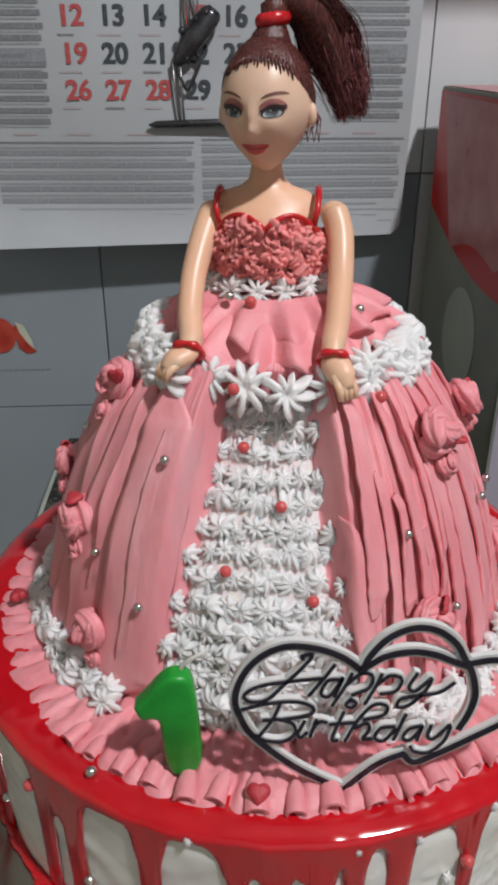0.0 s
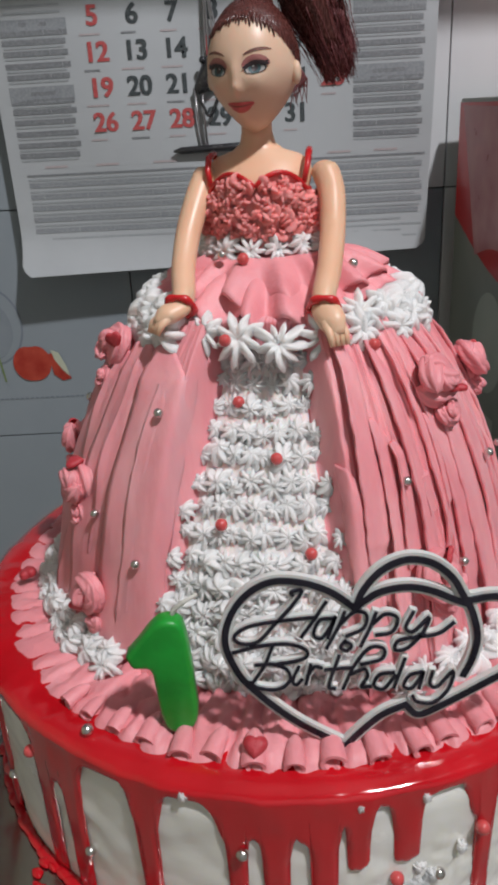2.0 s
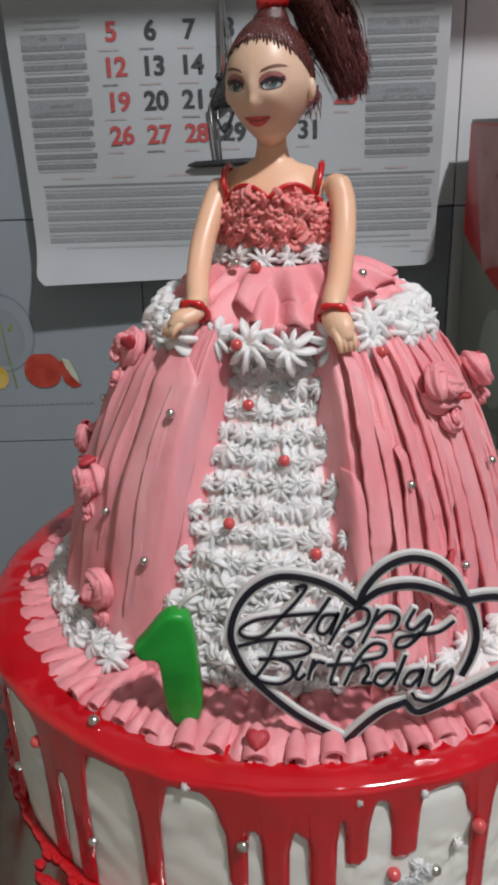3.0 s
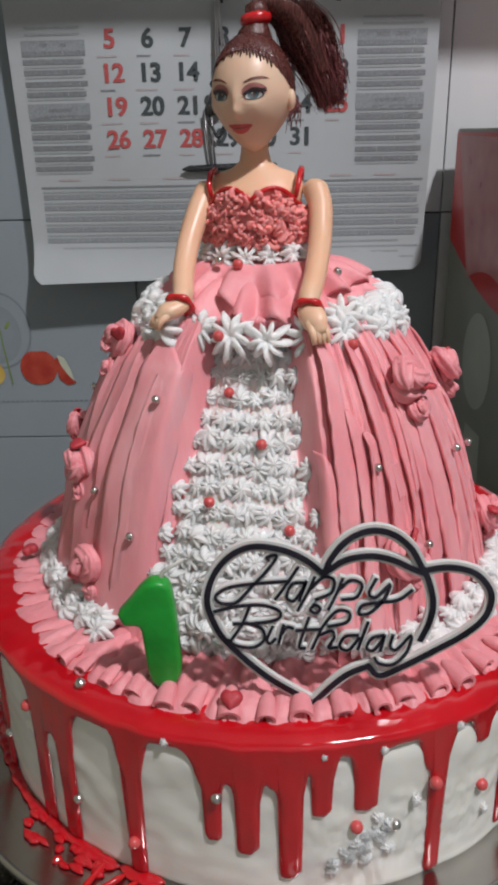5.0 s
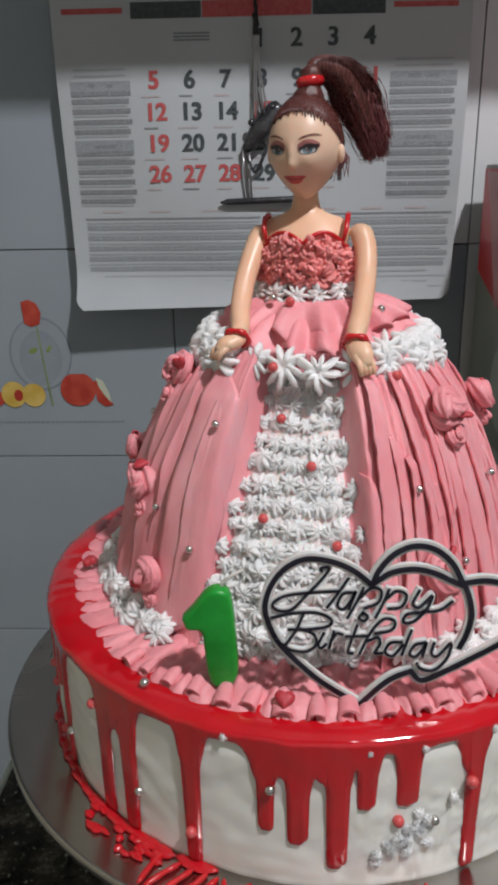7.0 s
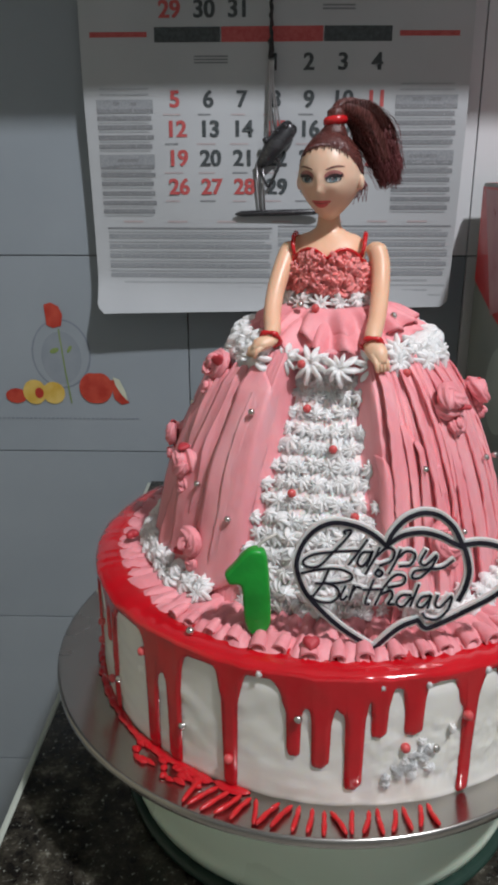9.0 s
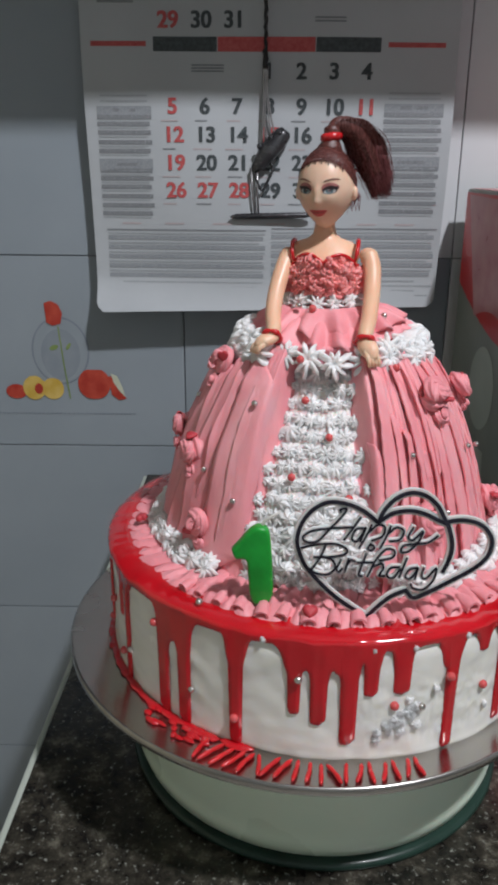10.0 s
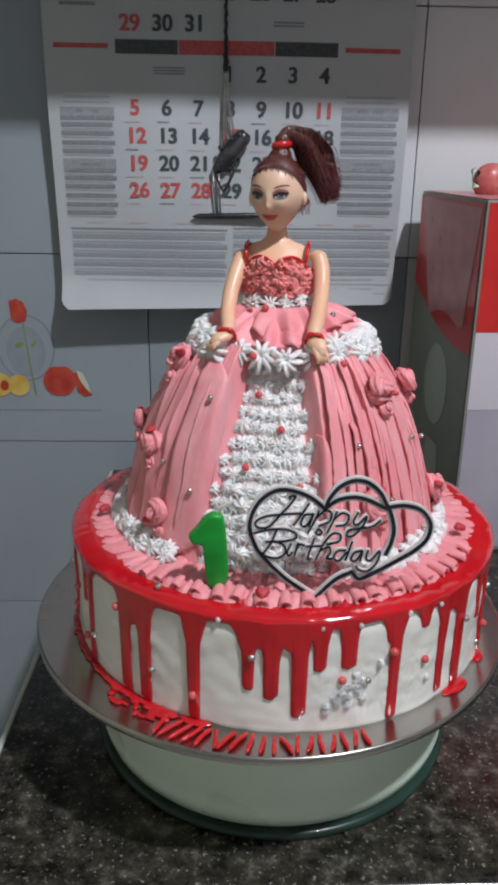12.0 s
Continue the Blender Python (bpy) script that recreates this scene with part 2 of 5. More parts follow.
class Build:
    """Collects pieces of one mesh, each with a material slot."""

    def __init__(self):
        self.v, self.f, self.i = [], [], []

    def add(self, verts, faces, slot=0):
        o = len(self.v)
        self.v += [tuple(p) for p in verts]
        self.f += [tuple(o + k for k in f) for f in faces]
        self.i += [slot] * len(faces)

    def grid(self, P, slot=0, wrap=False):
        """P: rows x columns x 3."""
        n, m = P.shape[:2]
        faces = []
        for a in range(n - 1):
            for b in range(m if wrap else m - 1):
                c = (b + 1) % m
                faces.append((a * m + b, a * m + c, (a + 1) * m + c, (a + 1) * m + b))
        self.add(P.reshape(-1, 3).tolist(), faces, slot)

    def tube(self, points, radii, seg=8, slot=0, flat=1.0):
        pts = [Vector(p) for p in points]
        n = len(pts)
        radii = list(radii) if hasattr(radii, "__len__") else [radii] * n
        rows, ref = [], None
        for k in range(n):
            d = (pts[min(k + 1, n - 1)] - pts[max(k - 1, 0)]).normalized()
            if ref is None:
                ref = d.cross(Vector((0.31, 0.9, 0.2))).normalized()
            ref = (ref - d * ref.dot(d)).normalized()
            other = d.cross(ref)
            rows.append([pts[k] + radii[k] * (math.cos(a) * ref + flat * math.sin(a) * other)
                         for a in np.linspace(0, math.tau, seg, endpoint=False)])
        o = len(self.v)
        self.grid(np.array(rows), slot, True)
        self.f += [tuple(range(o + seg - 1, o - 1, -1)), tuple(range(o + (n - 1) * seg, o + n * seg))]
        self.i += [slot, slot]

    def ball(self, at, r, slot=0, seg=12, rows=8):
        r = r if hasattr(r, "__len__") else (r, r, r)
        P = [[(at[0] + r[0] * math.sin(b) * math.cos(a), at[1] + r[1] * math.sin(b) * math.sin(a), at[2] + r[2] * math.cos(b))
              for a in np.linspace(0, math.tau, seg, endpoint=False)] for b in np.linspace(math.pi - 0.001, 0.001, rows)]
        self.grid(np.array(P), slot, True)

    def box(self, lo, hi, slot=0):
        x0, y0, z0 = lo
        x1, y1, z1 = hi
        v = [(x0, y0, z0), (x1, y0, z0), (x1, y1, z0), (x0, y1, z0), (x0, y0, z1), (x1, y0, z1), (x1, y1, z1), (x0, y1, z1)]
        self.add(v, [(3, 2, 1, 0), (4, 5, 6, 7), (0, 1, 5, 4), (1, 2, 6, 5), (2, 3, 7, 6), (3, 0, 4, 7)], slot)

    def mesh(self, name, mats, smooth=True):
        me = mesh_of(name, self.v, self.f, mats, self.i, smooth)
        bm = bmesh.new()
        bm.from_mesh(me)
        bmesh.ops.recalc_face_normals(bm, faces=bm.faces)
        bm.to_mesh(me)
        bm.free()
        return me


def smooth_line(pts, per=8):
    """Catmull-Rom through the points."""
    P = [np.array(p, float) for p in pts]
    P = [2 * P[0] - P[1]] + P + [2 * P[-1] - P[-2]]
    out = []
    for k in range(1, len(P) - 2):
        for u in np.linspace(0, 1, per, endpoint=False):
            a, b, c, d = P[k - 1:k + 3]
            out.append(0.5 * (2 * b + (c - a) * u + (2 * a - 5 * b + 4 * c - d) * u * u + (3 * b - a - 3 * c + d) * u ** 3))
    out.append(P[-2])
    return out


def bevelled(lo, hi, w, mats, name):
    """A box with chamfered edges."""
    bm = bmesh.new()
    bmesh.ops.create_cube(bm, size=1)
    for v in bm.verts:
        v.co = Vector([l + (h - l) * (c + 0.5) for l, h, c in zip(lo, hi, v.co)])
    bmesh.ops.bevel(bm, geom=bm.edges[:], offset=w, segments=2, affect="EDGES", profile=0.6)
    me = bpy.data.meshes.new(name)
    bm.to_mesh(me)
    bm.free()
    me.materials.append(mats)
    return me


def lathe(profile, seg, mats, name, slots=None):
    P = np.array([[(r * math.cos(a), r * math.sin(a), z) for a in np.linspace(0, math.tau, seg, endpoint=False)] for r, z in profile])
    b = Build()
    for k in range(len(profile) - 1):
        b.grid(P[k:k + 2], slots[k] if slots else 0, True)
    bm = bmesh.new()
    me = b.mesh(name, mats)
    bm.from_mesh(me)
    bmesh.ops.remove_doubles(bm, verts=bm.verts, dist=1e-6)
    bmesh.ops.recalc_face_normals(bm, faces=bm.faces)
    bm.to_mesh(me)
    bm.free()
    return me


def facing(at, normal, spin=0.0, size=1.0):
    """A pose with its z axis along the normal."""
    q = Vector(normal).to_track_quat("Z", "Y")
    return Matrix.Translation(at) @ q.to_matrix().to_4x4() @ pose(0, 0, 0, 0, 0, spin) @ Matrix.Scale(size, 4)


# ---- the room ----
WALL_Y = 0.4426
TILE_W, TILE_H = 0.289, 0.2165


def plain_wall(name, lo, hi, mat, label, category="wall"):
    b = Build()
    b.box(lo, hi)
    return tagged(put(name, b.mesh(name, mat, False)), label, category, kind="structure")


wall_north = plain_wall("wall_north", (-1.3, WALL_Y + 0.005, -0.86), (1.7, WALL_Y + 0.12, 1.76), GROUT,
                        "kitchen wall clad in glossy pale tiles with grey joints")
# unseen walls, floor and ceiling, added to close the room and bounce light
plain_wall("wall_south", (-1.3, -1.42, -0.86), (1.7, -1.3, 1.76), PAINT, "plain painted kitchen wall")
plain_wall("wall_west", (-1.42, -2.12, -0.86), (-1.3, WALL_Y + 0.12, 1.76), PAINT_BOUNCE, "unseen plain side wall, added to close the room and bounce lamp light")
plain_wall("wall_east", (1.7, -2.12, -0.86), (1.82, WALL_Y + 0.12, 1.76), PAINT, "unseen plain side wall, added to close the room and bounce lamp light")
plain_wall("floor", (-1.42, -2.12, -0.96), (1.82, WALL_Y + 0.12, -0.86), FLOOR, "plain tiled kitchen floor", "floor")
plain_wall("ceiling", (-1.42, -2.12, 1.76), (1.82, WALL_Y + 0.12, 1.86), CEIL, "plain white kitchen ceiling", "ceiling")
# unseen slab set to block the lamp and shade the upper wall and calendar
shelf = tagged(put("wall_shelf", bevelled((-1.28, WALL_Y - 0.19, 0.573), (1.68, WALL_Y - 0.0005, 0.603), 0.003, SHELF, "wall_shelf")),
               "unseen dark shelf above the view that shades the upper tiled wall", "shelf", kind="structure")

# counter: a granite slab that ends beside the cake, with a rounded front edge
COUNTER_LEFT, COUNTER_FRONT = -0.166, -0.128
b = Build()
edge = [(COUNTER_FRONT + 0.008 - 0.008 * math.cos(a), -0.008 + 0.008 * math.sin(a)) for a in np.linspace(0, math.pi / 2, 25)]
section = [(WALL_Y, -0.03), (COUNTER_FRONT, -0.03)] + edge + [(WALL_Y, 0.0)]
b.grid(np.array([[(x, y, z) for y, z in section] for x in (COUNTER_LEFT, 1.69)]))
b.add([(COUNTER_LEFT, y, z) for y, z in section], [tuple(range(len(section)))])
counter_mesh = b.mesh("counter", GRANITE, False)
for p in counter_mesh.polygons:
    p.use_smooth = 0.05 < abs(p.normal.z) < 0.995
tagged(put("counter", counter_mesh), "dark speckled granite kitchen counter with polished edge", "counter", kind="structure")
tagged(put("counter_trim", bevelled((COUNTER_LEFT - 0.0045, COUNTER_FRONT, -0.03), (COUNTER_LEFT - 0.0005, WALL_Y - 0.001, -0.001), 0.0015, CARD_OVAL, "counter_trim")),
       "pale strip along the granite counter's end", "trim", kind="structure")
tagged(put("counter_cabinet", bevelled((COUNTER_LEFT + 0.03, COUNTER_FRONT + 0.03, -0.858), (1.69, WALL_Y, -0.032), 0.002, PAINT, "counter_cabinet")),
       "plain painted cabinet base below the granite counter", "cabinet", kind="structure")

# unseen, unlit lamp housing added on the ceiling; lamp_light below it lights the place
lamp = thing("ceiling_lamp", "unseen round white lamp housing added under the ceiling, unlit", "lamp", (LAMP_AT[0] + 0.03, LAMP_AT[1] - 0.03, 1.76))
put("housing", lathe([(0.0, 0), (0.11, 0), (0.11, -0.02), (0.095, -0.03), (0.0, -0.03)], 40, CEIL, "housing"), lamp)

# ---- calendar ----
CAL_Y = WALL_Y - 0.022
calendar = thing("wall_calendar", "white paper month calendar with red and black numbers on the wall", "calendar", (-0.0003, CAL_Y, 0.1915))
calendar.scale = (0.9891,) * 3


def paper_y(x, z):
    """How far the sheet stands off, in its own frame."""
    u, v = (x + 0.028) / 0.18, z / 0.4
    lift = 0.020 * max(0.0, 1 - z / 0.05) ** 2 * (0.55 - 0.5 * u)
    return -lift - 0.003 * math.sin(3.1 * u + 2.2) * (1 - 0.5 * v) - 0.0016 * math.sin(9 * v + 4 * u)


def paper_x(u, z):
    """u from -1 to 1 across the sheet; the sheet narrows a little where its foot curls."""
    half = 0.1805 + 0.0035 * min(z / 0.21, 1.0)
    if z < 0.012:
        half -= 0.008 * (1 - z / 0.012) ** 2
    return -0.0285 + u * half


def paper_z(u, z):
    """The foot of the sheet hangs a little higher towards one side."""
    return z + max(0.0, 1 - z / 0.04) * (0.0095 + 0.0025 * u)


rows = []
for z in np.concatenate([np.linspace(0, 0.05, 10), np.linspace(0.062, 0.43, 24)]):
    rows.append([(paper_x(u, z), paper_y(paper_x(u, z), z), paper_z(u, z)) for u in np.linspace(-1, 1, 41)])
front = np.array(rows)
b = Build()
b.grid(front)
back = front.copy()
back[:, :, 1] += 0.0012
b.grid(back[:, ::-1])
for line in (0, -1):
    b.grid(np.array([front[line], back[line]]))
    b.grid(np.array([front[:, line], back[:, line]]))
put("sheet", b.mesh("sheet", PAPER), calendar)


def print_bar(name, x0, x1, z0, z1, mat, bars=1, gap=0.45):
    """A block of print: flat bars lying on the sheet."""
    b = Build()
    step = (z1 - z0) / bars
    for k in range(bars):
        zb = z0 + k * step
        zt = zb + step * (1 - (gap if bars > 1 else 0))
        end = x1 - (random.random() * 0.12 * (x1 - x0) if bars > 3 else 0)
        spans, at = [], x0
        while (bars > 3 or name == "text_line") and at < end:
            word = random.uniform(0.010, 0.060)
            spans.append((at, min(at + word, end)))
            at += word + random.uniform(0.0002, 0.0005)
        for p, q in spans or [(x0, end)]:
            cols = np.linspace(p, q, max(2, int((q - p) / 0.01)))
            b.grid(np.array([[(x, paper_y(x, z) - 0.0004, z) for x in cols] for z in (zb, zt)]))
    return put(name, b.mesh(name, mat), calendar)


COL0, COLW, ROWH, Z5 = -0.1255, 0.0321, 0.0264, 0.2085


def number(text, x, z, mat, size=0.0205):
    cu = bpy.data.curves.new("printed_number", "FONT")
    cu.body, cu.size, cu.align_x, cu.align_y = text, size, "CENTER", "CENTER"
    cu.offset = 0.0004
    tmp = new("tmp", cu)
    me = bpy.data.meshes.new_from_object(tmp)
    bpy.data.objects.remove(tmp)
    bm = bmesh.new()
    bm.from_mesh(me)
    twin = bmesh.ops.duplicate(bm, geom=bm.verts[:] + bm.edges[:] + bm.faces[:])["geom"]
    bmesh.ops.translate(bm, verts=[v for v in twin if isinstance(v, bmesh.types.BMVert)], vec=(0.0008, 0, 0.00005))
    bm.to_mesh(me)
    bm.free()
    me.materials.clear()
    me.materials.append(mat)
    put("printed_number", me, calendar, Matrix.Translation((x, paper_y(x, z) - 0.0007, z)) @ pose(0, 0, 0, 90))


for day in range(1, 32):
    slot = day + 2
    col, row = slot % 7, slot // 7
    if day == 1:
        continue
    red = col == 0 or day in (11, 15, 25, 27, 28)
    number(str(day), COL0 + COLW * col + 0.0008 * row, Z5 + ROWH * (1 - row) + (0.0055 if row == 0 else 0), INK_RED if red else INK_BLACK)
    x, z = COL0 + COLW * col, Z5 + ROWH * (1 - row) - 0.0128
    if row:
        print_bar("small_print", x - 0.007 - 0.004 * random.random(), x + 0.002 + 0.006 * random.random(), z - 0.0007, z + 0.0007, INK_PINK if (day * 7) % 3 else INK_GREY)
number("1", COL0 + COLW * 3, Z5 + ROWH + 0.0055, INK_BLACK)
for day, col, row in ((29, 0, 0), (30, 1, 0), (31, 2, 0), (22, 0, 1), (23, 1, 1), (24, 2, 1), (25, 3, 1), (26, 4, 1), (27, 5, 1), (28, 6, 1)):
    number(str(day), COL0 - 0.002 + COLW * col, 0.285 + 0.0275 * row, INK_RED if col == 0 else INK_BLACK)
for x0, x1, mat in ((-0.203, -0.149, INK_RED), (-0.142, -0.080, INK_BLACK), (-0.079, 0.016, INK_RED), (0.017, 0.080, INK_BLACK), (0.087, 0.143, INK_RED)):
    wide = mat is INK_BLACK or x1 - x0 > 0.09
    print_bar("title_band", x0, x1, 0.258 if wide else 0.2625, 0.271 if wide else 0.267, mat)
print_bar("small_print", -0.105, -0.073, 0.240, 0.248, INK_GREY, 3)
print_bar("small_print", 0.015, 0.045, 0.284, 0.290, INK_GREY, 2)
print_bar("small_print", -0.195, -0.16, 0.30, 0.312, INK_GREY, 2)
# side columns: heading blocks and dense lines of print
for x0, x1, up in ((-0.2005, -0.1455, 0.0), (0.0865, 0.1455, 0.0035)):
    for z in (0.2135, 0.2185):
        print_bar("small_print", x0 + 0.004, x1 - 0.004, z + up - 0.0008, z + up + 0.0008, INK_LIGHT)
    for z0, z1 in ((0.2005, 0.2090), (0.1480, 0.1600)):
        print_bar("heading_block", x0, x1, z0 + up, z1 + up, INK_MID)
        print_bar("heading_line", x0 + 0.016, x1 - 0.016, (z0 + z1) / 2 + up - 0.001, (z0 + z1) / 2 + up + 0.002, INK_GREY)
    for k, z in enumerate((0.1990, 0.1926, 0.1845, 0.1754, 0.1673, 0.1485, 0.1410, 0.1329, 0.1238, 0.1148, 0.1067)):
        print_bar("text_line", x0 + 0.0006 * k / 10, x1 - 0.002 * ((k * 5) % 3) / 2, z + up - 0.0021, z + up + 0.0021, INK_GREY)
        print_bar("text_line", x0 + 0.001, x1 - 0.004, z + up - 0.0046, z + up - 0.0032, INK_LIGHT)
for x in (-0.17, -0.125, -0.075, -0.02, 0.03, 0.075, 0.115):
    print_bar("small_print", x - 0.010, x + 0.010, 0.0960, 0.0978, INK_PINK)
print_bar("rule", -0.197, -0.030, 0.0895, 0.0912, INK_GREY)
print_bar("rule", -0.024, 0.149, 0.0915, 0.0932, INK_GREY)
for x0, x1, up in ((-0.196, -0.030, 0.0), (-0.024, 0.148, 0.002)):
    for z in (0.0824, 0.0728, 0.0632, 0.0536, 0.0440):
        print_bar("text_line", x0, x1 - 0.004 * random.random(), z + up - 0.0022, z + up + 0.0022, INK_MID)
        print_bar("text_line", x0, x1 - 0.010 * random.random(), z + up + 0.0036, z + up + 0.0052, INK_LIGHT)
    for z in (0.0370, 0.0320, 0.0270, 0.0220):
        print_bar("text_line", x0 + 0.014, x1 - 0.02 * random.random(), z + up - 0.0008, z + up + 0.0008, INK_LIGHT)

# ---- keychain-like object with a pen-like bar, hanging in front of the calendar ----
utensil = thing("hanging_utensil", "dark metal keychain-like object hanging on a black cord before the calendar", "utensil", (0.0, CAL_Y - 0.0085, 0.1915))
b = Build()
cord = [(-0.0322 + 0.0006 * math.sin(k * 2.1), 0, 0.44 - 0.0035 * k) for k in range(58)]
b.tube(cord, [0.0014 + 0.0006 * (k % 2) + (0.0008 if k > 52 else 0) for k in range(58)], 8)
put("cord", b.mesh("cord", CORD), utensil)
for x0, x1, z1 in ((-0.0335, -0.0345, 0.172), (-0.0322, -0.0318, 0.174), (-0.0308, -0.0262, 0.178), (-0.0300, -0.0222, 0.178)):
    b = Build()
    b.tube(smooth_line([(x0, 0, 0.242), (x0 + 0.1 * (x1 - x0), 0.001, 0.215), (x1, 0, z1)], 6), 0.0009, 6)
    put("strand", b.mesh("strand", STEEL_DARK), utensil)
b = Build()
b.tube(smooth_line([(-0.0115, 0, 0.1850), (-0.0150, 0, 0.1805), (-0.0265, -0.002, 0.1675), (-0.0360, -0.001, 0.1550), (-0.0430, 0, 0.1475)], 7),
       [0.0022 + 0.0072 * math.sin(math.pi * min(1, 0.10 + k / 32)) ** 0.8 for k in range(29)], 16, flat=0.7)
for x, z in ((-0.0180, 0.1820), (-0.0260, 0.1775), (-0.0370, 0.1700)):
    b.ball((x, -0.004, z), 0.0030, 0, 14, 9)
put("handle", b.mesh("handle", DARK_METAL), utensil)
b = Build()
b.tube(smooth_line([(-0.0440, 0, 0.1500), (-0.0405, 0, 0.1400), (-0.0345, 0, 0.1290), (-0.0290, 0, 0.1370), (-0.0235, 0, 0.1500), (-0.0290, 0, 0.1560)], 6), 0.0015, 8)
put("ring", b.mesh("ring", DARK_METAL), utensil)
for x0, x1 in ((-0.0455, -0.0412), (-0.0392, -0.0375)):
    b = Build()
    b.tube([(x0, 0, 0.1500), ((x0 + x1) / 2 - 0.0006, 0, 0.128), (x1, 0, 0.1050)], 0.0011, 8)
    put("rod", b.mesh("rod", STEEL_DARK), utensil)
b = Build()
b.tube([(-0.0665, 0, 0.1030), (-0.0600, 0, 0.1035), (-0.0300, 0, 0.1042), (0.0100, 0, 0.1052), (0.0165, 0, 0.1055)], [0.0008, 0.0028, 0.0031, 0.0030, 0.0015], 12)
put("blade", b.mesh("blade", DARK_METAL), utensil)

# ---- carton box by the wall ----
BX, BY0, BZ = 0.1813, 0.2311, 0.3172
carton = thing("carton_box", "red and white printed carton box standing on the granite counter", "box", (BX, BY0, 0))
carton.rotation_euler = (0, 0, radians(2.6))
BD, BW = WALL_Y - 0.030 - BY0, 0.20
me = bevelled((0, 0, 0.0), (BW, BD, BZ), 0.0012, CARD_GREY, "body")
for v in me.vertices:
    if v.co.z > BZ / 2 and v.co.y > BD / 2:
        v.co.z += 0.006
put("body", me, carton)


def side_print(name, outline, mat, lift=0.0006, face="side"):
    """A flat print on the box: outline as (across, up)."""
    n = len(outline)
    if face == "side":
        v = [(-lift, BD - a, z + (0.006 * (1 - a / BD) if z > BZ - 0.01 else 0)) for a, z in outline]
    else:
        v = [(a, -lift, z) for a, z in outline]
    put(name, mesh_of(name, v, [tuple(range(n))], mat, smooth=False), carton)


D = BD - 0.002
side_print("side_panel", [(0.002, 0.002), (D, 0.002), (D, BZ - 0.002), (0.002, BZ - 0.002)], CARD_GREY)
side_print("red_band", [(0.002, BZ - 0.003)] + [(0.002 + (D - 0.002) * u, BZ - 0.085 - 0.045 * math.sin(1.75 * u)) for u in np.linspace(0, 1, 12)]
           + [(D, BZ - 0.003)], CARD_RED, 0.0010)
side_print("printed_cup", [(0.012, BZ - 0.005), (D - 0.004, BZ - 0.007), (D - 0.022, BZ - 0.107)]
           + [(0.148 - 0.090 * u, BZ - 0.112 + 0.010 * math.sin(3.14 * u)) for u in np.linspace(0, 1, 8)], CARD_PINK, 0.0014)
side_print("printed_oval", [(0.098 + 0.034 * math.cos(a), 0.142 + 0.040 * math.sin(a)) for a in np.linspace(0, math.tau, 28, endpoint=False)], CARD_OVAL, 0.0010)
side_print("printed_leg", [(0.075, 0.002), (0.13, 0.002), (0.122, 0.085), (0.085, 0.085)], CARD_OVAL, 0.0010)
side_print("front_red", [(0.002, BZ - 0.002), (BW - 0.002, BZ - 0.002), (BW - 0.002, BZ - 0.108), (0.002, BZ - 0.108)], CARD_RED, face="front")
side_print("front_white", [(0.002, BZ - 0.1085), (BW - 0.002, BZ - 0.1085), (BW - 0.002, BZ - 0.1775), (0.002, BZ - 0.1775)], CARD_WHITE, face="front")
side_print("front_lilac", [(0.002, BZ - 0.178), (BW - 0.002, BZ - 0.178), (BW - 0.002, 0.004), (0.002, 0.004)], CARD_LILAC, face="front")
top = Build()
top.add([(0.001, 0.001, BZ + 0.0006), (BW - 0.001, 0.001, BZ + 0.0006), (BW - 0.001, BD - 0.001, BZ + 0.0066), (0.001, BD - 0.001, BZ + 0.0066)], [(0, 1, 2, 3)])
put("top_flap", top.mesh("top_flap", CARD_PINK, False), carton)
berry = thing("strawberry_ornament", "pink-red strawberry ornament with green leaves on the carton box", "ornament", (BX + 0.034, BY0 + 0.10, BZ))
b = Build()
b.ball((0, 0, 0.015), (0.017, 0.014, 0.0165), 0, 20, 12)
put("fruit", b.mesh("fruit", BERRY), berry)
b = Build()
for a in range(5):
    c, s = math.cos(a * 1.26), math.sin(a * 1.26)
    b.add([(-0.017, 0, 0.017), (-0.015 - 0.003 * (a % 2), 0.009 * c - 0.003 * s, 0.017 + 0.009 * s + 0.003 * c), (-0.013, 0.011 * c, 0.017 + 0.011 * s),
           (-0.015 - 0.003 * (a % 2), 0.009 * c + 0.003 * s, 0.017 + 0.009 * s - 0.003 * c)], [(0, 1, 2, 3), (3, 2, 1, 0)])
put("leaf", b.mesh("leaf", LEAF), berry)

# ---- stand and board ----
stand = thing("cake_stand", "round pale green plastic cake stand on the granite counter", "cake stand", (-0.0005, 0.0125, 0))
put("body", lathe([(0.0, 0.006), (0.1040, 0.0052), (0.1072, 0.0070), (0.1088, 0.0120), (0.1092, 0.0160), (0.1084, 0.0175), (0.1086, 0.024), (0.1082, 0.060), (0.1070, 0.0760), (0.1040, 0.0815), (0.0, 0.0815)], 128, PLASTIC, "body"), stand)
put("rim", lathe([(0.0, 0.0), (0.1090, 0.0), (0.1108, 0.0012), (0.1112, 0.0026), (0.1104, 0.0042), (0.1085, 0.0052), (0.100, 0.0056)], 128, PLASTIC_EDGE, "rim"), stand, label="dark green rim")

BOARD_Z = 0.0868
board = tagged(put("cake_board", lathe([(0.0, 0.0), (0.1363, 0.0), (0.1372, 0.001), (0.1374, 0.0042), (0.1368, 0.0052), (0.1358, 0.0048), (0.0, 0.0048)], 128, FOIL, "cake_board"),
                   m=Matrix.Translation((-0.0045, 0.0028, BOARD_Z - 0.0048))),
               "round silver foil cake board under the cake", "cake board")

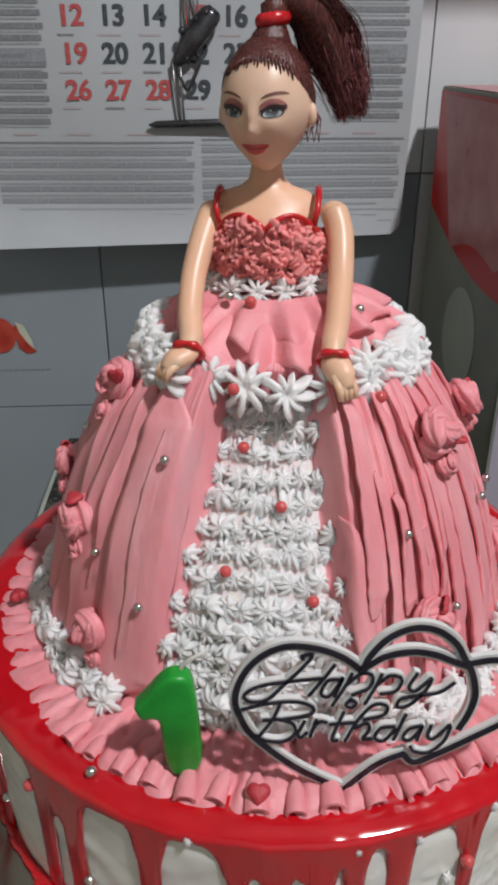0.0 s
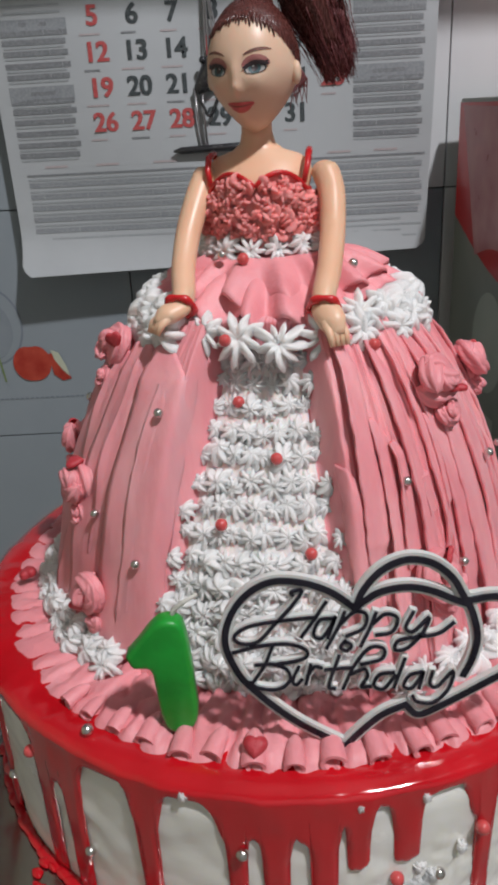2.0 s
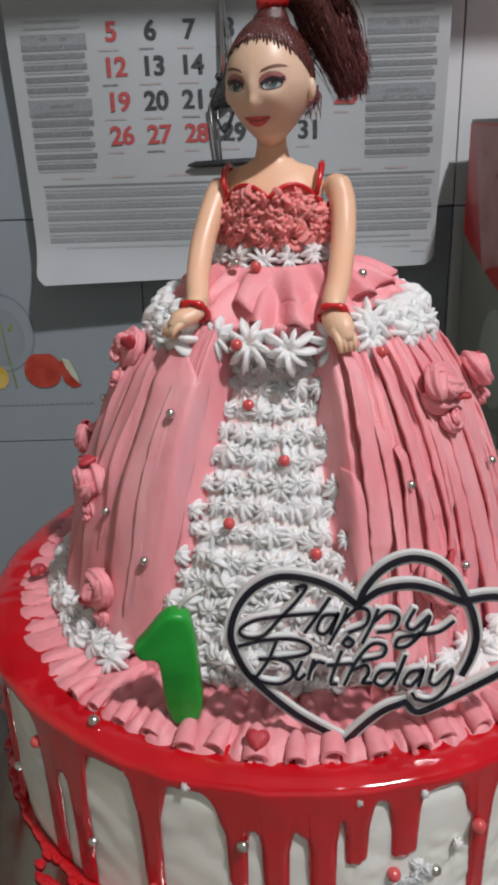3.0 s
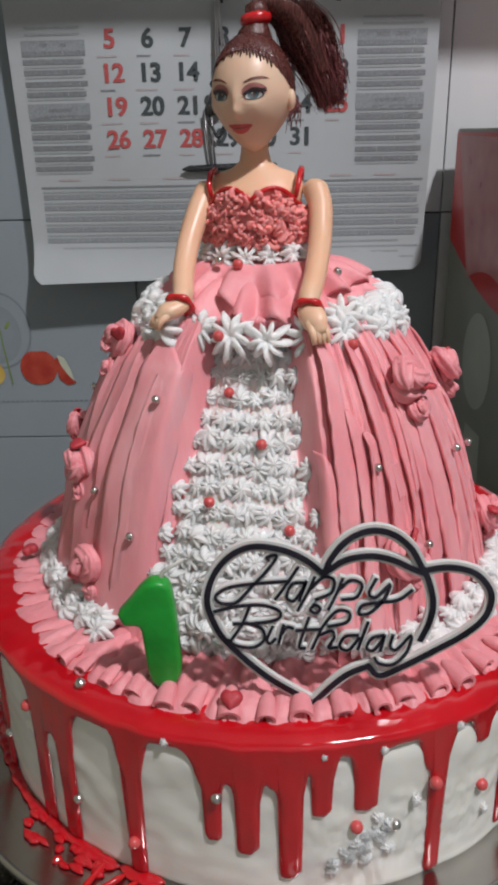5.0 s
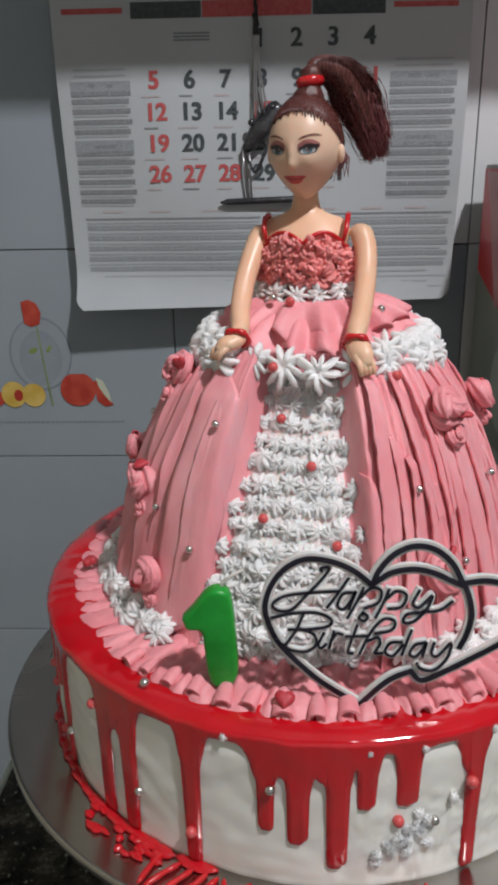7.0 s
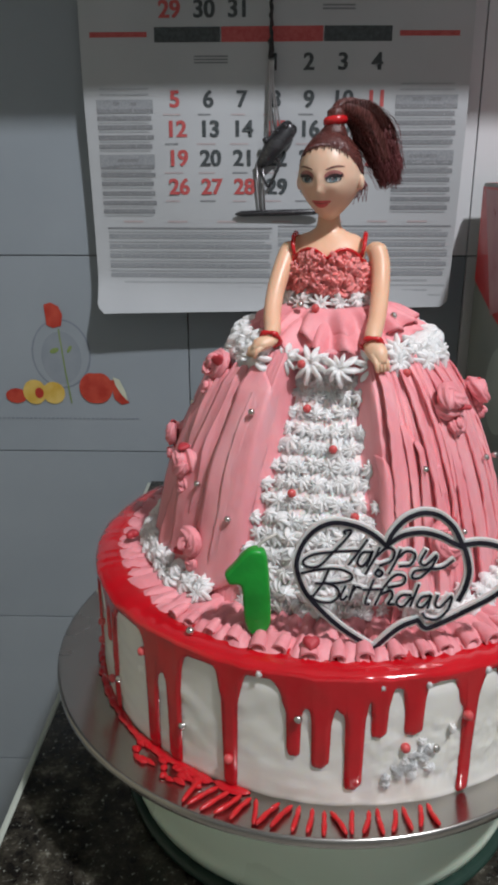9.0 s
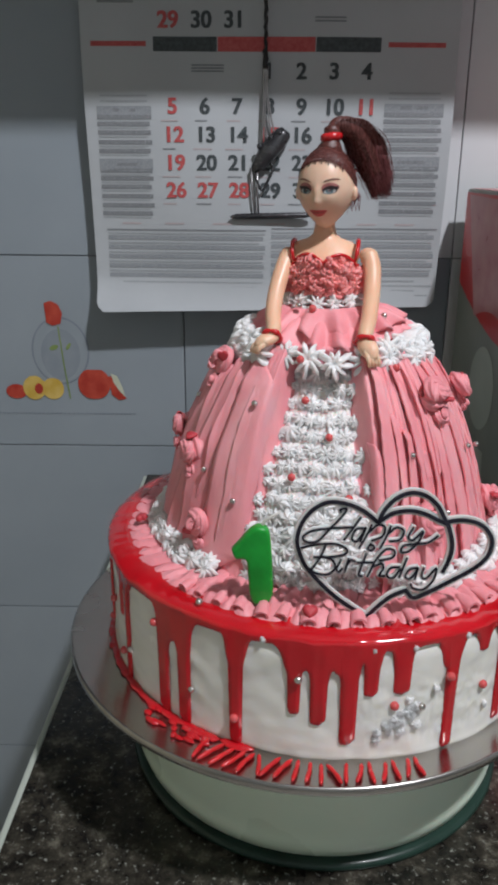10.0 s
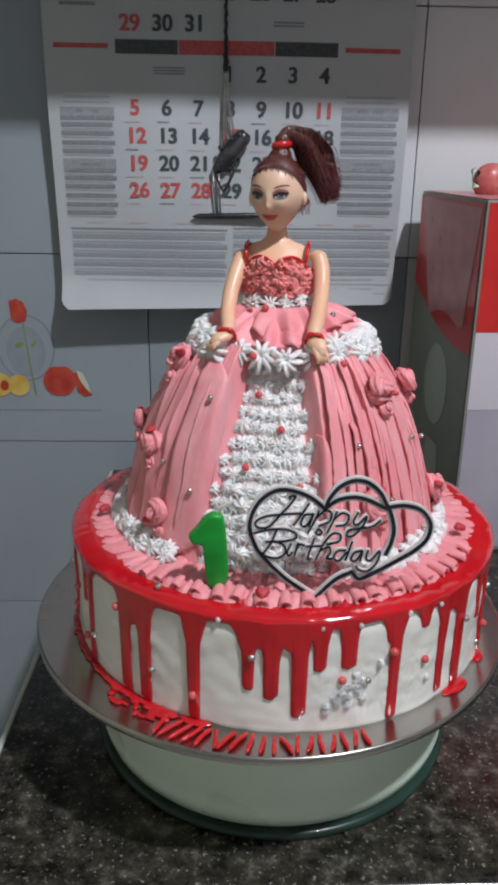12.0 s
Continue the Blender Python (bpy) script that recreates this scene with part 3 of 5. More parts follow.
# ---- the cake ----
cake = thing("cake", "pink and white doll-dress birthday cake with red glaze drips", "cake", (0, 0, BOARD_Z))
ZC = BOARD_Z


def lap(d):
    return (d + 180) % 360 - 180


TIER_SIZE, TIER_X = 0.988, 0.0016  # the tier stands a little beside the skirt's axis


def ring_point(r, deg, z):
    """A place round the cake; from the tier's border outwards it follows the tier's own axis."""
    if r > 0.1:
        return (TIER_SIZE * r * math.cos(radians(deg)) + TIER_X, TIER_SIZE * r * math.sin(radians(deg)), z - ZC)
    return (r * math.cos(radians(deg)), r * math.sin(radians(deg)), z - ZC)


TOP = 0.1475
# white tier, smoothed by hand
b = Build()
cols = 900
rows = []
for z, r in [(ZC, 0.1190), (ZC + 0.0015, 0.1196)] + [(zz, 0.1195) for zz in np.linspace(0.0895, 0.137, 36)] + [(0.139, 0.1193), (0.1445, 0.1180), (TOP, 0.1140), (TOP, 0.09), (TOP, 0.001)]:
    ring = []
    for a in np.linspace(0, 360, cols, endpoint=False):
        c, s = math.cos(radians(a)), math.sin(radians(a))
        w = 0.0007 * noise.noise((c * 4, s * 4, z * 55)) + 0.0004 * noise.noise((c * 14, s * 14, z * 160))
        rough = math.exp(-((lap(a + 70) / 17) ** 4)) * min(1, max(0, (0.128 - z) / 0.01)) * min(1, max(0, (z - 0.092) / 0.006))
        w += rough * (0.0009 * abs(noise.noise((c * 26, s * 26, z * 150))) + 0.0005 * noise.noise((c * 75, s * 75, z * 420)))
        ring.append((TIER_SIZE * (r + w) * c + TIER_X, TIER_SIZE * (r + w) * s, z - ZC))
    rows.append(ring)
b.grid(np.array(rows), 0, True)
put("tier", b.mesh("tier", WHITE_SIDE), cake, label="white smoothed cream side")

# glaze: its lower edge runs down in drips (angle, end height, half width in degrees)
DRIPS = [(-152.2, 0.119, 1.2), (-148.5, 0.0815, 1.5), (-132.8, 0.084, 1.9), (-126.4, 0.0845, 1.9), (-113.2, 0.083, 2.0),
         (-100.8, 0.109, 1.7), (-95.8, 0.1045, 1.9), (-89.6, 0.095, 2.0), (-85.1, 0.1195, 1.6), (-78.6, 0.1195, 1.9),
         (-67.2, 0.085, 1.8), (-59.0, 0.132, 1.6), (-52.8, 0.091, 1.5), (-45.6, 0.0825, 2.1), (-35.3, 0.1165, 1.2), (-30.0, 0.09, 1.4)]
for k in range(22):
    DRIPS.append((-20 + k * 10.2 + 4 * random.random(), random.uniform(0.085, 0.125), random.uniform(1.3, 2.0)))
# broader curtains of glaze between neighbouring drips: from, to, height
CURTAINS = [(-153.5, -147.0, 0.141), (-134.7, -124.5, 0.1285), (-115.8, -111.0, 0.136), (-103.2, -87.5, 0.1335), (-80.8, -77.0, 0.137),
            (-70.5, -65.0, 0.135), (-60.5, -58.0, 0.136), (-54.5, -43.8, 0.1355), (-36.5, -28.5, 0.139)]
N = 2160
ang = np.linspace(-180, 180, N, endpoint=False)
low = np.array([0.1425 + 0.0008 * noise.noise((math.cos(radians(a)) * 6, math.sin(radians(a)) * 6, 1.7)) for a in ang])
for a0, a1, z in CURTAINS:
    mid, half = (a0 + a1) / 2, (a1 - a0) / 2
    u = np.abs(lap(ang - mid)) / half
    soft = np.clip((1.3 - u) / 0.6, 0, 1)
    soft = soft * soft * (3 - 2 * soft)
    low = np.minimum(low, 0.1425 - (0.1425 - z) * soft)
base_edge = low.copy()
R_IN_DEG = 0.12 * math.pi / 180
for a0, z, w in DRIPS:
    w *= 0.86
    z = max(z, ZC + 0.0004)
    d = np.abs(lap(ang - a0 - 0.25 * np.sin(ang * 3)))
    u = d / w
    tip = z + (w * R_IN_DEG) * (1 - np.sqrt(np.clip(1 - u * u, 0, 1)))
    flare = base_edge - 0.010 * np.exp(-np.clip(u - 1, 0, 9) * 2.7)
    low = np.where(u < 1, np.minimum(low, tip), np.where(u < 4, np.minimum(low, np.maximum(flare, z)), low))
levels = np.concatenate([[0], np.linspace(0.02, 1, 26)])
cosA, sinA = np.cos(np.radians(ang)), np.sin(np.radians(ang))
Z = np.array([0.1455 + (low - 0.1455) * s for s in levels])
side_gap = np.full(Z.shape, 1.0)
for k in range(1, 19):
    for sgn in (-1, 1):
        outside = np.roll(low, sgn * k)[None, :] > Z + 1e-6
        side_gap = np.where(outside, np.minimum(side_gap, (k - 0.5) * math.tau / N * 0.12), side_gap)
gap = np.minimum(side_gap, (Z - low[None, :]) * 0.8 + 1e-5)
thick = 0.0015 * np.sqrt(np.clip(1 - (1 - np.clip(gap / 0.0022, 0, 1)) ** 2, 0, 1)) - 0.0002
bulge = np.array([noise.noise((c * 9, s * 9, 0.3)) + 0.7 * noise.noise((c * 31, s * 31, 0.9)) for c, s in zip(cosA, sinA)])
lumps = np.array([[noise.noise((c * 14, s * 14, z * 90)) for c, s, z in zip(cosA, sinA, line)] for line in Z])
Rr = 0.1196 + thick * (1 + 0.25 * bulge[None, :] + 0.30 * lumps)
side_rows = np.stack([TIER_SIZE * Rr * cosA + TIER_X, TIER_SIZE * Rr * sinA, Z - ZC], -1)
top_rows = []
slow = np.array([noise.noise((c * 7, s * 7, 0.3)) + 0.35 * noise.noise((c * 22, s * 22, 0.6)) for c, s in zip(cosA, sinA)])
for r, z in [(0.098, TOP + 0.0006), (0.102, TOP + 0.0014), (0.108, TOP + 0.0016), (0.113, TOP + 0.0015), (0.1165, TOP + 0.0010), (0.1192, TOP - 0.0002), (0.1208, TOP - 0.0012)]:
    top_rows.append(np.stack([TIER_SIZE * (r + 0.0004 * slow) * cosA + TIER_X, TIER_SIZE * (r + 0.0004 * slow) * sinA, np.full(N, z - ZC) + 0.0004 * slow + np.array([0.00012 * noise.noise((c * r * 210, s * r * 210, 2.2)) for c, s in zip(cosA, sinA)])], -1))
b = Build()
b.grid(np.concatenate([np.array(top_rows), side_rows])[::-1], 0, True)
put("glaze", b.mesh("glaze", GLAZE), cake, label="glossy red glaze running down in drips")


def puddle(deg, r, w, d):
    b = Build()
    P = []
    for s in (1.0, 0.93, 0.75, 0.45, 0.02):
        P.append([(s * w * math.cos(a) * (1 + 0.15 * math.sin(3 * a + deg)), s * d * math.sin(a), 0.0013 * math.sqrt(1 - min(s, 0.999) ** 2)) for a in np.linspace(0, math.tau, 24, endpoint=False)])
    b.grid(np.array(P), 0, True)
    put("glaze_pool", b.mesh("glaze_pool", GLAZE), cake, Matrix.Translation(ring_point(r, deg, ZC + 0.0003)) @ pose(0, 0, 0, 0, 0, deg + 90))


for deg, w, d in ((-113, 0.008, 0.0028), (-45, 0.010, 0.0042),
                  (-30, 0.006, 0.003)):
    puddle(deg, 0.1208, w, d)
pool_rnd = random.Random(9)
for deg in np.arange(-184.0, -118.0, 2.6):
    puddle(deg + pool_rnd.uniform(-0.6, 0.6), 0.1206 + pool_rnd.uniform(0, 0.0008), pool_rnd.uniform(0.0042, 0.0062), pool_rnd.uniform(0.0016, 0.0026))
stroke_rnd = random.Random(17)
for deg in np.linspace(-119, -75, 19):
    board_edge = 0.1380 - 0.006 * math.cos(radians(deg)) + 0.0028 * math.sin(radians(deg))
    inner, outer = 0.1212 + stroke_rnd.uniform(0, 0.0022), board_edge - stroke_rnd.uniform(0.0008, 0.0020)
    slant = stroke_rnd.choice((-2.6, -1.2, 0.0, 0.6, 1.8, 2.8))
    b = Build()
    line = smooth_line([ring_point(inner, deg + slant * 0.5, ZC + 0.0009), ring_point((inner + outer) / 2, deg + stroke_rnd.uniform(-0.3, 0.3), ZC + 0.0011), ring_point(outer, deg - slant * 0.5, ZC + 0.0009)], 5)
    b.tube(line, [0.0005, 0.0009, 0.0011, 0.0010, 0.0009, 0.0010, 0.0011, 0.0011, 0.0010, 0.0009, 0.0005][:len(line)], 10)
    put("piped_bar", b.mesh("piped_bar", RED_GEL), cake)
for k in range(26):
    puddle(pool_rnd.uniform(-136, -117), pool_rnd.uniform(0.1220, 0.1300), pool_rnd.uniform(0.0016, 0.0034), pool_rnd.uniform(0.0010, 0.0018))

# pink ruffled border on the tier: bold folds in front, flatter ribs round the rest
FOLDS = 66
cols = FOLDS * 12
rows = []
for s in np.linspace(0, 1, 15):
    ring = []
    for k in range(cols):
        a = k / cols * math.tau
        fold = k / 12
        wob = noise.noise((math.cos(a) * 7, math.sin(a) * 7, 3.3)) + 0.5 * noise.noise((math.cos(a) * 25, math.sin(a) * 25, 6 * s))
        wave = abs(math.cos(math.pi * (fold + 0.35 * s + 0.8 * wob)))
        high = (0.0012 + 0.0036 * math.sin(math.pi * min(1.0, 0.25 + 0.62 * s))) * (0.72 + 0.3 * wob)
        z = TOP + 0.001 + high * (0.15 + 1.05 * wave ** 0.8) + 0.0005 * noise.noise((math.cos(a) * 60, math.sin(a) * 60, 14 * s))
        if s > 0.82:
            q = (s - 0.82) / 0.18
            z -= q * q * (0.0042 * wave + 0.0012)
        near = math.exp(-(lap(math.degrees(a) + 88) / 42) ** 4)
        z = TOP + 0.001 + (z - TOP - 0.001) * (0.55 + 0.45 * near)
        r = 0.0800 + (0.0315 + 0.0020 * near) * s + (0.0016 * wave + 0.0012 * wob) * s * (0.5 + 0.5 * near)
        ring.append((TIER_SIZE * r * math.cos(a) + TIER_X, TIER_SIZE * r * math.sin(a), z - ZC))
    rows.append(ring)
b = Build()
b.grid(np.array(rows)[::-1], 0, True)
put("ruffle_border", b.mesh("ruffle_border", PINK), cake, label="pink ruffled cream border")
# rolled lips of the folds along the front: hollow scrolls lying outwards
def scroll(seed):
    rnd = random.Random(seed)
    start, sweep, R = rnd.uniform(-0.5, 0.4), rnd.uniform(1.45, 1.75) * math.pi, 0.0033
    b = Build()
    inner, outer = [], []
    for y, grow in ((-0.0068, 0.30), (-0.0045, 0.78), (-0.0015, 0.98), (0.0015, 1.04), (0.0036, 1.10 + rnd.uniform(-0.05, 0.08))):
        lo, hi = [], []
        for k in range(18):
            a = start + k / 17 * sweep
            r = R * grow * (1 - 0.30 * k / 17)
            drop = -0.0011 * max(0.0, y) / 0.004
            hi.append((r * math.cos(a), y, 0.85 * r * math.sin(a) + drop))
            lo.append(((r - 0.0010) * math.cos(a), y, 0.85 * (r - 0.0010) * math.sin(a) + drop))
        outer.append(hi)
        inner.append(lo)
    O, I = np.array(outer), np.array(inner)
    b.grid(O)
    b.grid(I[::-1])
    for line in (0, -1):
        b.grid(np.array([O[line], I[line]]))
        b.grid(np.array([O[:, line], I[:, line]]))
    return b.mesh("curl", PINK)


SCROLLS = [scroll(k) for k in range(6)]
for k in range(FOLDS):
    deg = k / FOLDS * 360 - 180 + random.uniform(-0.8, 0.8)
    if -134 < deg < -32:
        near = math.exp(-(lap(deg + 84) / 42) ** 4)
        m = (Matrix.Translation(ring_point(0.1092 + random.uniform(-0.0008, 0.0012), deg, TOP + 0.0040)) @ pose(0, 0, 0, 0, 0, deg - 90 + random.uniform(-12, 12))
             @ pose(0, 0, 0, random.uniform(-12, 2), 0, 0) @ Matrix.Diagonal((random.choice((-1, 1)), 1, 1, 1)) @ Matrix.Scale((0.75 + 0.27 * near) * random.uniform(0.9, 1.15), 4))
        put("curl", SCROLLS[random.randrange(6)], cake, m)

# the dress's skirt
Z_SIDE, R_SIDE = (0.140, 0.150, 0.165, 0.185, 0.200, 0.214, 0.227, 0.240, 0.250), (0.0885, 0.0870, 0.0825, 0.0775, 0.0725, 0.0680, 0.0605, 0.0520, 0.0450)
Z_FRONT, R_FRONT = (0.140, 0.150, 0.198, 0.214, 0.228, 0.240, 0.250), (0.0870, 0.0845, 0.0640, 0.0525, 0.0430, 0.0400, 0.0385)
PANEL_A, PANEL_B = -120.5, -79.0


FIT_SIDE, FIT_FRONT = np.polyfit(np.array(Z_SIDE) - 0.2, R_SIDE, 4), np.polyfit(np.array(Z_FRONT) - 0.2, R_FRONT, 4)


def skirt_r(deg, z):
    side, front = np.polyval(FIT_SIDE, z - 0.2), np.polyval(FIT_FRONT, z - 0.2)
    u = abs(lap(deg - (PANEL_A + PANEL_B) / 2)) / ((PANEL_B - PANEL_A) / 2)
    k = min(max((1.12 - u) / 0.26, 0), 1)
    k = k * k * (3 - 2 * k)
    return side + (front - side) * k, k


# strips of cream laid one over the other: each rises across its width and ends in a sharp lip
strip_rnd = random.Random(21)
STRIPS, edge_at = [], -180.0
while edge_at < 180:
    wide = strip_rnd.uniform(2.6, 6.5) if -84 < edge_at < 70 else strip_rnd.uniform(8, 19)
    STRIPS.append((edge_at, edge_at + wide, strip_rnd.uniform(0.5, 1.0), strip_rnd.uniform(-0.6, 0.6)))
    edge_at += wide
STRIP_START = np.array([s[0] for s in STRIPS])


def strip_sway(a, z):
    return 1.8 * noise.noise((z * 16, a * 0.05, 2.0)) + 0.4 * noise.noise((z * 60, a * 0.12, 4.0))


def strip_height(a, z):
    s0, s1, high, lean = STRIPS[max(0, int(np.searchsorted(STRIP_START, a)) - 1)]
    u = min(max((a - s0) / (s1 - s0), 0), 1)
    fade = 0.68 + 0.32 * math.sin(z * 95 + 9 * lean)
    lip = math.exp(-((u - 0.10) / 0.10) ** 2)
    groove = max(0.0, (u - 0.86) / 0.14) ** 1.5
    shape = 0.75 * (1 - u) - 0.3 + 0.30 * lip - 0.85 * groove
    return high * fade * (shape if lean > -0.42 else u ** 1.4 - 0.4)


cols, rows = 1800, []
for z in np.linspace(0.1465, 0.2515, 90):
    ring = []
    for own in np.linspace(-180, 180, cols, endpoint=False):
        a = own - strip_sway(own, z) * min(1, (180 - abs(own)) / 10)
        r, k = skirt_r(a, z)
        c, s = math.cos(radians(a)), math.sin(radians(a))
        right = -84 < own < 70
        up = strip_height(own, z)
        lay = up * (0.0030 if right else 0.0030) * (1 - 0.85 * k)
        if right:
            lean_a = radians(a - 0.8 * max(0.0, up) * (1 - k))
            c, s = math.cos(lean_a), math.sin(lean_a)
        broad = noise.noise((radians(a) * 5, z * 9, 5.0)) * 0.0022 * (1 - 0.8 * k)
        comb = noise.noise((radians(a) * 60 + 0.8 * noise.noise((z * 25, a * 0.1, 7.0)), z * 9, 1.0)) * (0.0006 if right else 0.00005)
        dab = noise.noise((c * 22, s * 22, z * 140)) * 0.0004 + noise.noise((c * 60, s * 60, z * 210)) * 0.0003
        r += lay + broad + comb * (1 - 0.7 * k) + dab
        ring.append((r * c, r * s, z - ZC))
    rows.append(ring)
rows.append([(p[0] * 0.5, p[1] * 0.5, 0.2535 - ZC) for p in rows[-1]])
rows.append([(p[0] * 0.1, p[1] * 0.1, 0.2545 - ZC) for p in rows[-1]])
b = Build()
b.grid(np.array(rows), 0, True)
for k, f in enumerate(b.f):
    p = b.v[f[0]]
    if PANEL_A + 3.0 < math.degrees(math.atan2(p[1], p[0])) < PANEL_B - 3.0 and p[2] + ZC < 0.243:
        b.i[k] = 1
skirt = put("skirt", b.mesh("skirt", [PINK_SKIRT, PANEL_BASE]), cake, label="pink combed cream skirt")


def skirt_at(deg, z, lift=0.0):
    """A place on the skirt and the outward normal there."""
    r, _ = skirt_r(deg, z)
    r2, _ = skirt_r(deg, z + 0.004)
    slope = (r2 - r) / 0.004
    n = Vector((math.cos(radians(deg)), math.sin(radians(deg)), -slope)).normalized()
    return Vector(ring_point(r, deg, z)) + n * lift, n


def ribbon_strip(a_from, a_to, z_low, z_high, lift, seed, bed=0.0022):
    """One spread strip of cream lying on the skirt: its first edge stands off, ragged, and its other edge sinks in."""
    rnd = random.Random(seed)
    phase, steps, ends = rnd.uniform(0, 9), 84, 11
    curl = rnd.uniform(0.5, 1.3)
    top_rows, low_rows = [], []
    for i in range(steps):
        u = i / (steps - 1)
        z = z_low + (z_high - z_low) * u
        sway = 1.5 * noise.noise((z * 22, phase, 2.0)) + 0.5 * noise.noise((z * 75, phase, 4.0))
        taper = min(1.0, 0.25 + 6 * u) * min(1.0, 0.35 + 7 * (1 - u))
        over, under = [], []
        for j in range(ends):
            v = j / (ends - 1)
            ragged = (0.55 * noise.noise((z * 240, phase, 8.0)) if j == 0 else 0.0)
            deg = a_from + (a_to - a_from) * v * taper + sway + ragged
            r, _ = skirt_r(deg, z)
            stand = lift * math.exp(-(v / 0.20) ** 2) * (0.55 + 0.45 * math.sin(z * 130 * curl + phase)) + 0.0012 * (1 - v) ** 0.7 - 0.0016 * v ** 4
            stand += 0.00035 * noise.noise((deg * 1.6, z * 20, phase)) + 0.0004 * noise.noise((deg * 0.35, z * 60, phase))
            stand += 0.00022 * noise.noise((deg * 3.1, z * 7, phase + 3.0))
            stand = stand * taper + bed
            over.append(ring_point(r + stand, deg, z))
            under.append(ring_point(r + stand - 0.0013, deg + 0.15, z - 0.0003))
        top_rows.append(over)
        low_rows.append(under)
    O, U = np.array(top_rows), np.array(low_rows)
    b = Build()
    b.grid(O)
    b.grid(U[::-1])
    for line in (0, -1):
        b.grid(np.array([O[line], U[line]]))
        b.grid(np.array([O[:, line], U[:, line]]))
    bm = bmesh.new()
    me = b.mesh("strip", PINK_SKIRT)
    bm.from_mesh(me)
    bmesh.ops.remove_doubles(bm, verts=bm.verts, dist=1e-7)
    bmesh.ops.recalc_face_normals(bm, faces=bm.faces)
    bm.to_mesh(me)
    bm.free()
    put("strip", me, skirt)


lay_rnd = random.Random(33)
at_deg = -78.2
while at_deg < 62:
    near = at_deg < -50
    wide = lay_rnd.uniform(2.2, 5.2) if near else lay_rnd.uniform(4.5, 9.5)
    short = lay_rnd.random() < 0.35
    ribbon_strip(at_deg, at_deg + wide * (1.35 if near else 1.5), 0.1490 if not short else lay_rnd.uniform(0.16, 0.20), 0.2455 if lay_rnd.random() < 0.7 else lay_rnd.uniform(0.205, 0.238),
                 lay_rnd.uniform(0.0003, 0.0022) if near else lay_rnd.uniform(0.0001, 0.0008), int(1000 + 10 * at_deg), lay_rnd.uniform(0.0012, 0.0022) if near else lay_rnd.uniform(0.0006, 0.0012))
    at_deg += wide
for a_from, a_to, low_z, high_z, lift in ((-138, -121.0, 0.1490, 0.2450, 0.0016), (-150.5, -137.0, 0.1490, 0.2440, 0.0026), (-158, -149.5, 0.1490, 0.2400, 0.0018), (-170, -157, 0.1490, 0.2440, 0.0014),
                                          (-184, -169, 0.1490, 0.2440, 0.0012), (-200, -183, 0.1490, 0.2440, 0.0012), (-144, -139, 0.1800, 0.2440, 0.0024), (-131, -125, 0.1600, 0.2380, 0.0005)):
    ribbon_strip(a_from, a_to, low_z, high_z, lift, int(-a_from * 7))


def star_mesh(name, lobes, R, H, groove, mat, pinch=0.55, twist=0.0, seed=0, uneven=0.16, lean=0.0):
    """One piped star: ridged lobes of uneven length round a pulled-up or pinched middle."""
    rnd = random.Random(seed)
    m = lobes * 5
    wob = [1 + rnd.uniform(-uneven, uneven) for _ in range(lobes)]
    lift = [rnd.uniform(-0.12, 0.16) for _ in range(lobes)]
    swing = [rnd.uniform(-0.5, 0.5) * uneven for _ in range(lobes)]
    side = rnd.uniform(0, math.tau)
    P = []
    for s, h in ((0.96, -0.15), (1.04, 0.18), (0.92, 0.50), (0.70, 0.82), (0.46, 0.98), (0.22, 0.55 + 0.45 * pinch), (0.02, pinch)):
        ring = []
        for k in range(m):
            a = k / m * math.tau
            ridge = (0.5 + 0.5 * math.cos(lobes * a)) ** 0.8
            n = int((k + 2.5) / 5) % lobes
            w = wob[n]
            r = R * s * (1 - groove * (1 - ridge) * (0.35 + 0.65 * min(s, 1))) * (w if s > 0.4 else 1)
            z = H * (h + (lift[n] if s > 0.6 and h > 0 else 0)) * (0.74 + 0.26 * ridge)
            turn = a + twist * h + swing[n] * s
            ring.append((r * math.cos(turn) + lean * max(0, h) * math.cos(side), r * math.sin(turn) + lean * max(0, h) * math.sin(side), z))
        P.append(ring)
    b = Build()
    b.grid(np.array(P), 0, True)
    return b.mesh(name, mat)


STARS = [star_mesh("star", n, 1.0, h, g, WHITE, p, t, k, 0.22, l) for k, (n, h, g, p, t, l) in enumerate(
    [(8, 0.74, 0.52, 0.95, 0.4, 0.15), (9, 0.68, 0.54, 0.80, 0.2, 0.20), (7, 0.84, 0.50, 1.10, 0.6, 0.10), (8, 0.72, 0.56, 0.85, -0.4, 0.25), (8, 0.78, 0.54, 0.95, 0.5, 0.20),
     (7, 0.78, 0.52, 1.05, -0.6, 0.15), (9, 0.64, 0.54, 0.70, -0.2, 0.22), (8, 0.70, 0.54, 0.60, 0.1, 0.12)])]
BIG_STARS = [star_mesh("star", n, 1.0, h, g, WHITE, p, t, 20 + k, 0.22, 0.08) for k, (n, h, g, p, t) in enumerate(
    [(9, 0.56, 0.66, 0.35, 0.1), (10, 0.62, 0.64, 0.40, 0.25), (9, 0.66, 0.66, 0.40, -0.25), (11, 0.58, 0.62, 0.35, 0.4)])]
PINK_BITS = [star_mesh("swirl", n, 1.0, h, g, PINK_DEEP, p, t, 40 + k, 0.3, 0.2) for k, (n, h, g, p, t) in enumerate(
    [(5, 0.9, 0.5, 0.5, 0.9), (4, 0.85, 0.55, 0.6, -0.8), (4, 1.0, 0.5, 0.7, 1.2)])]

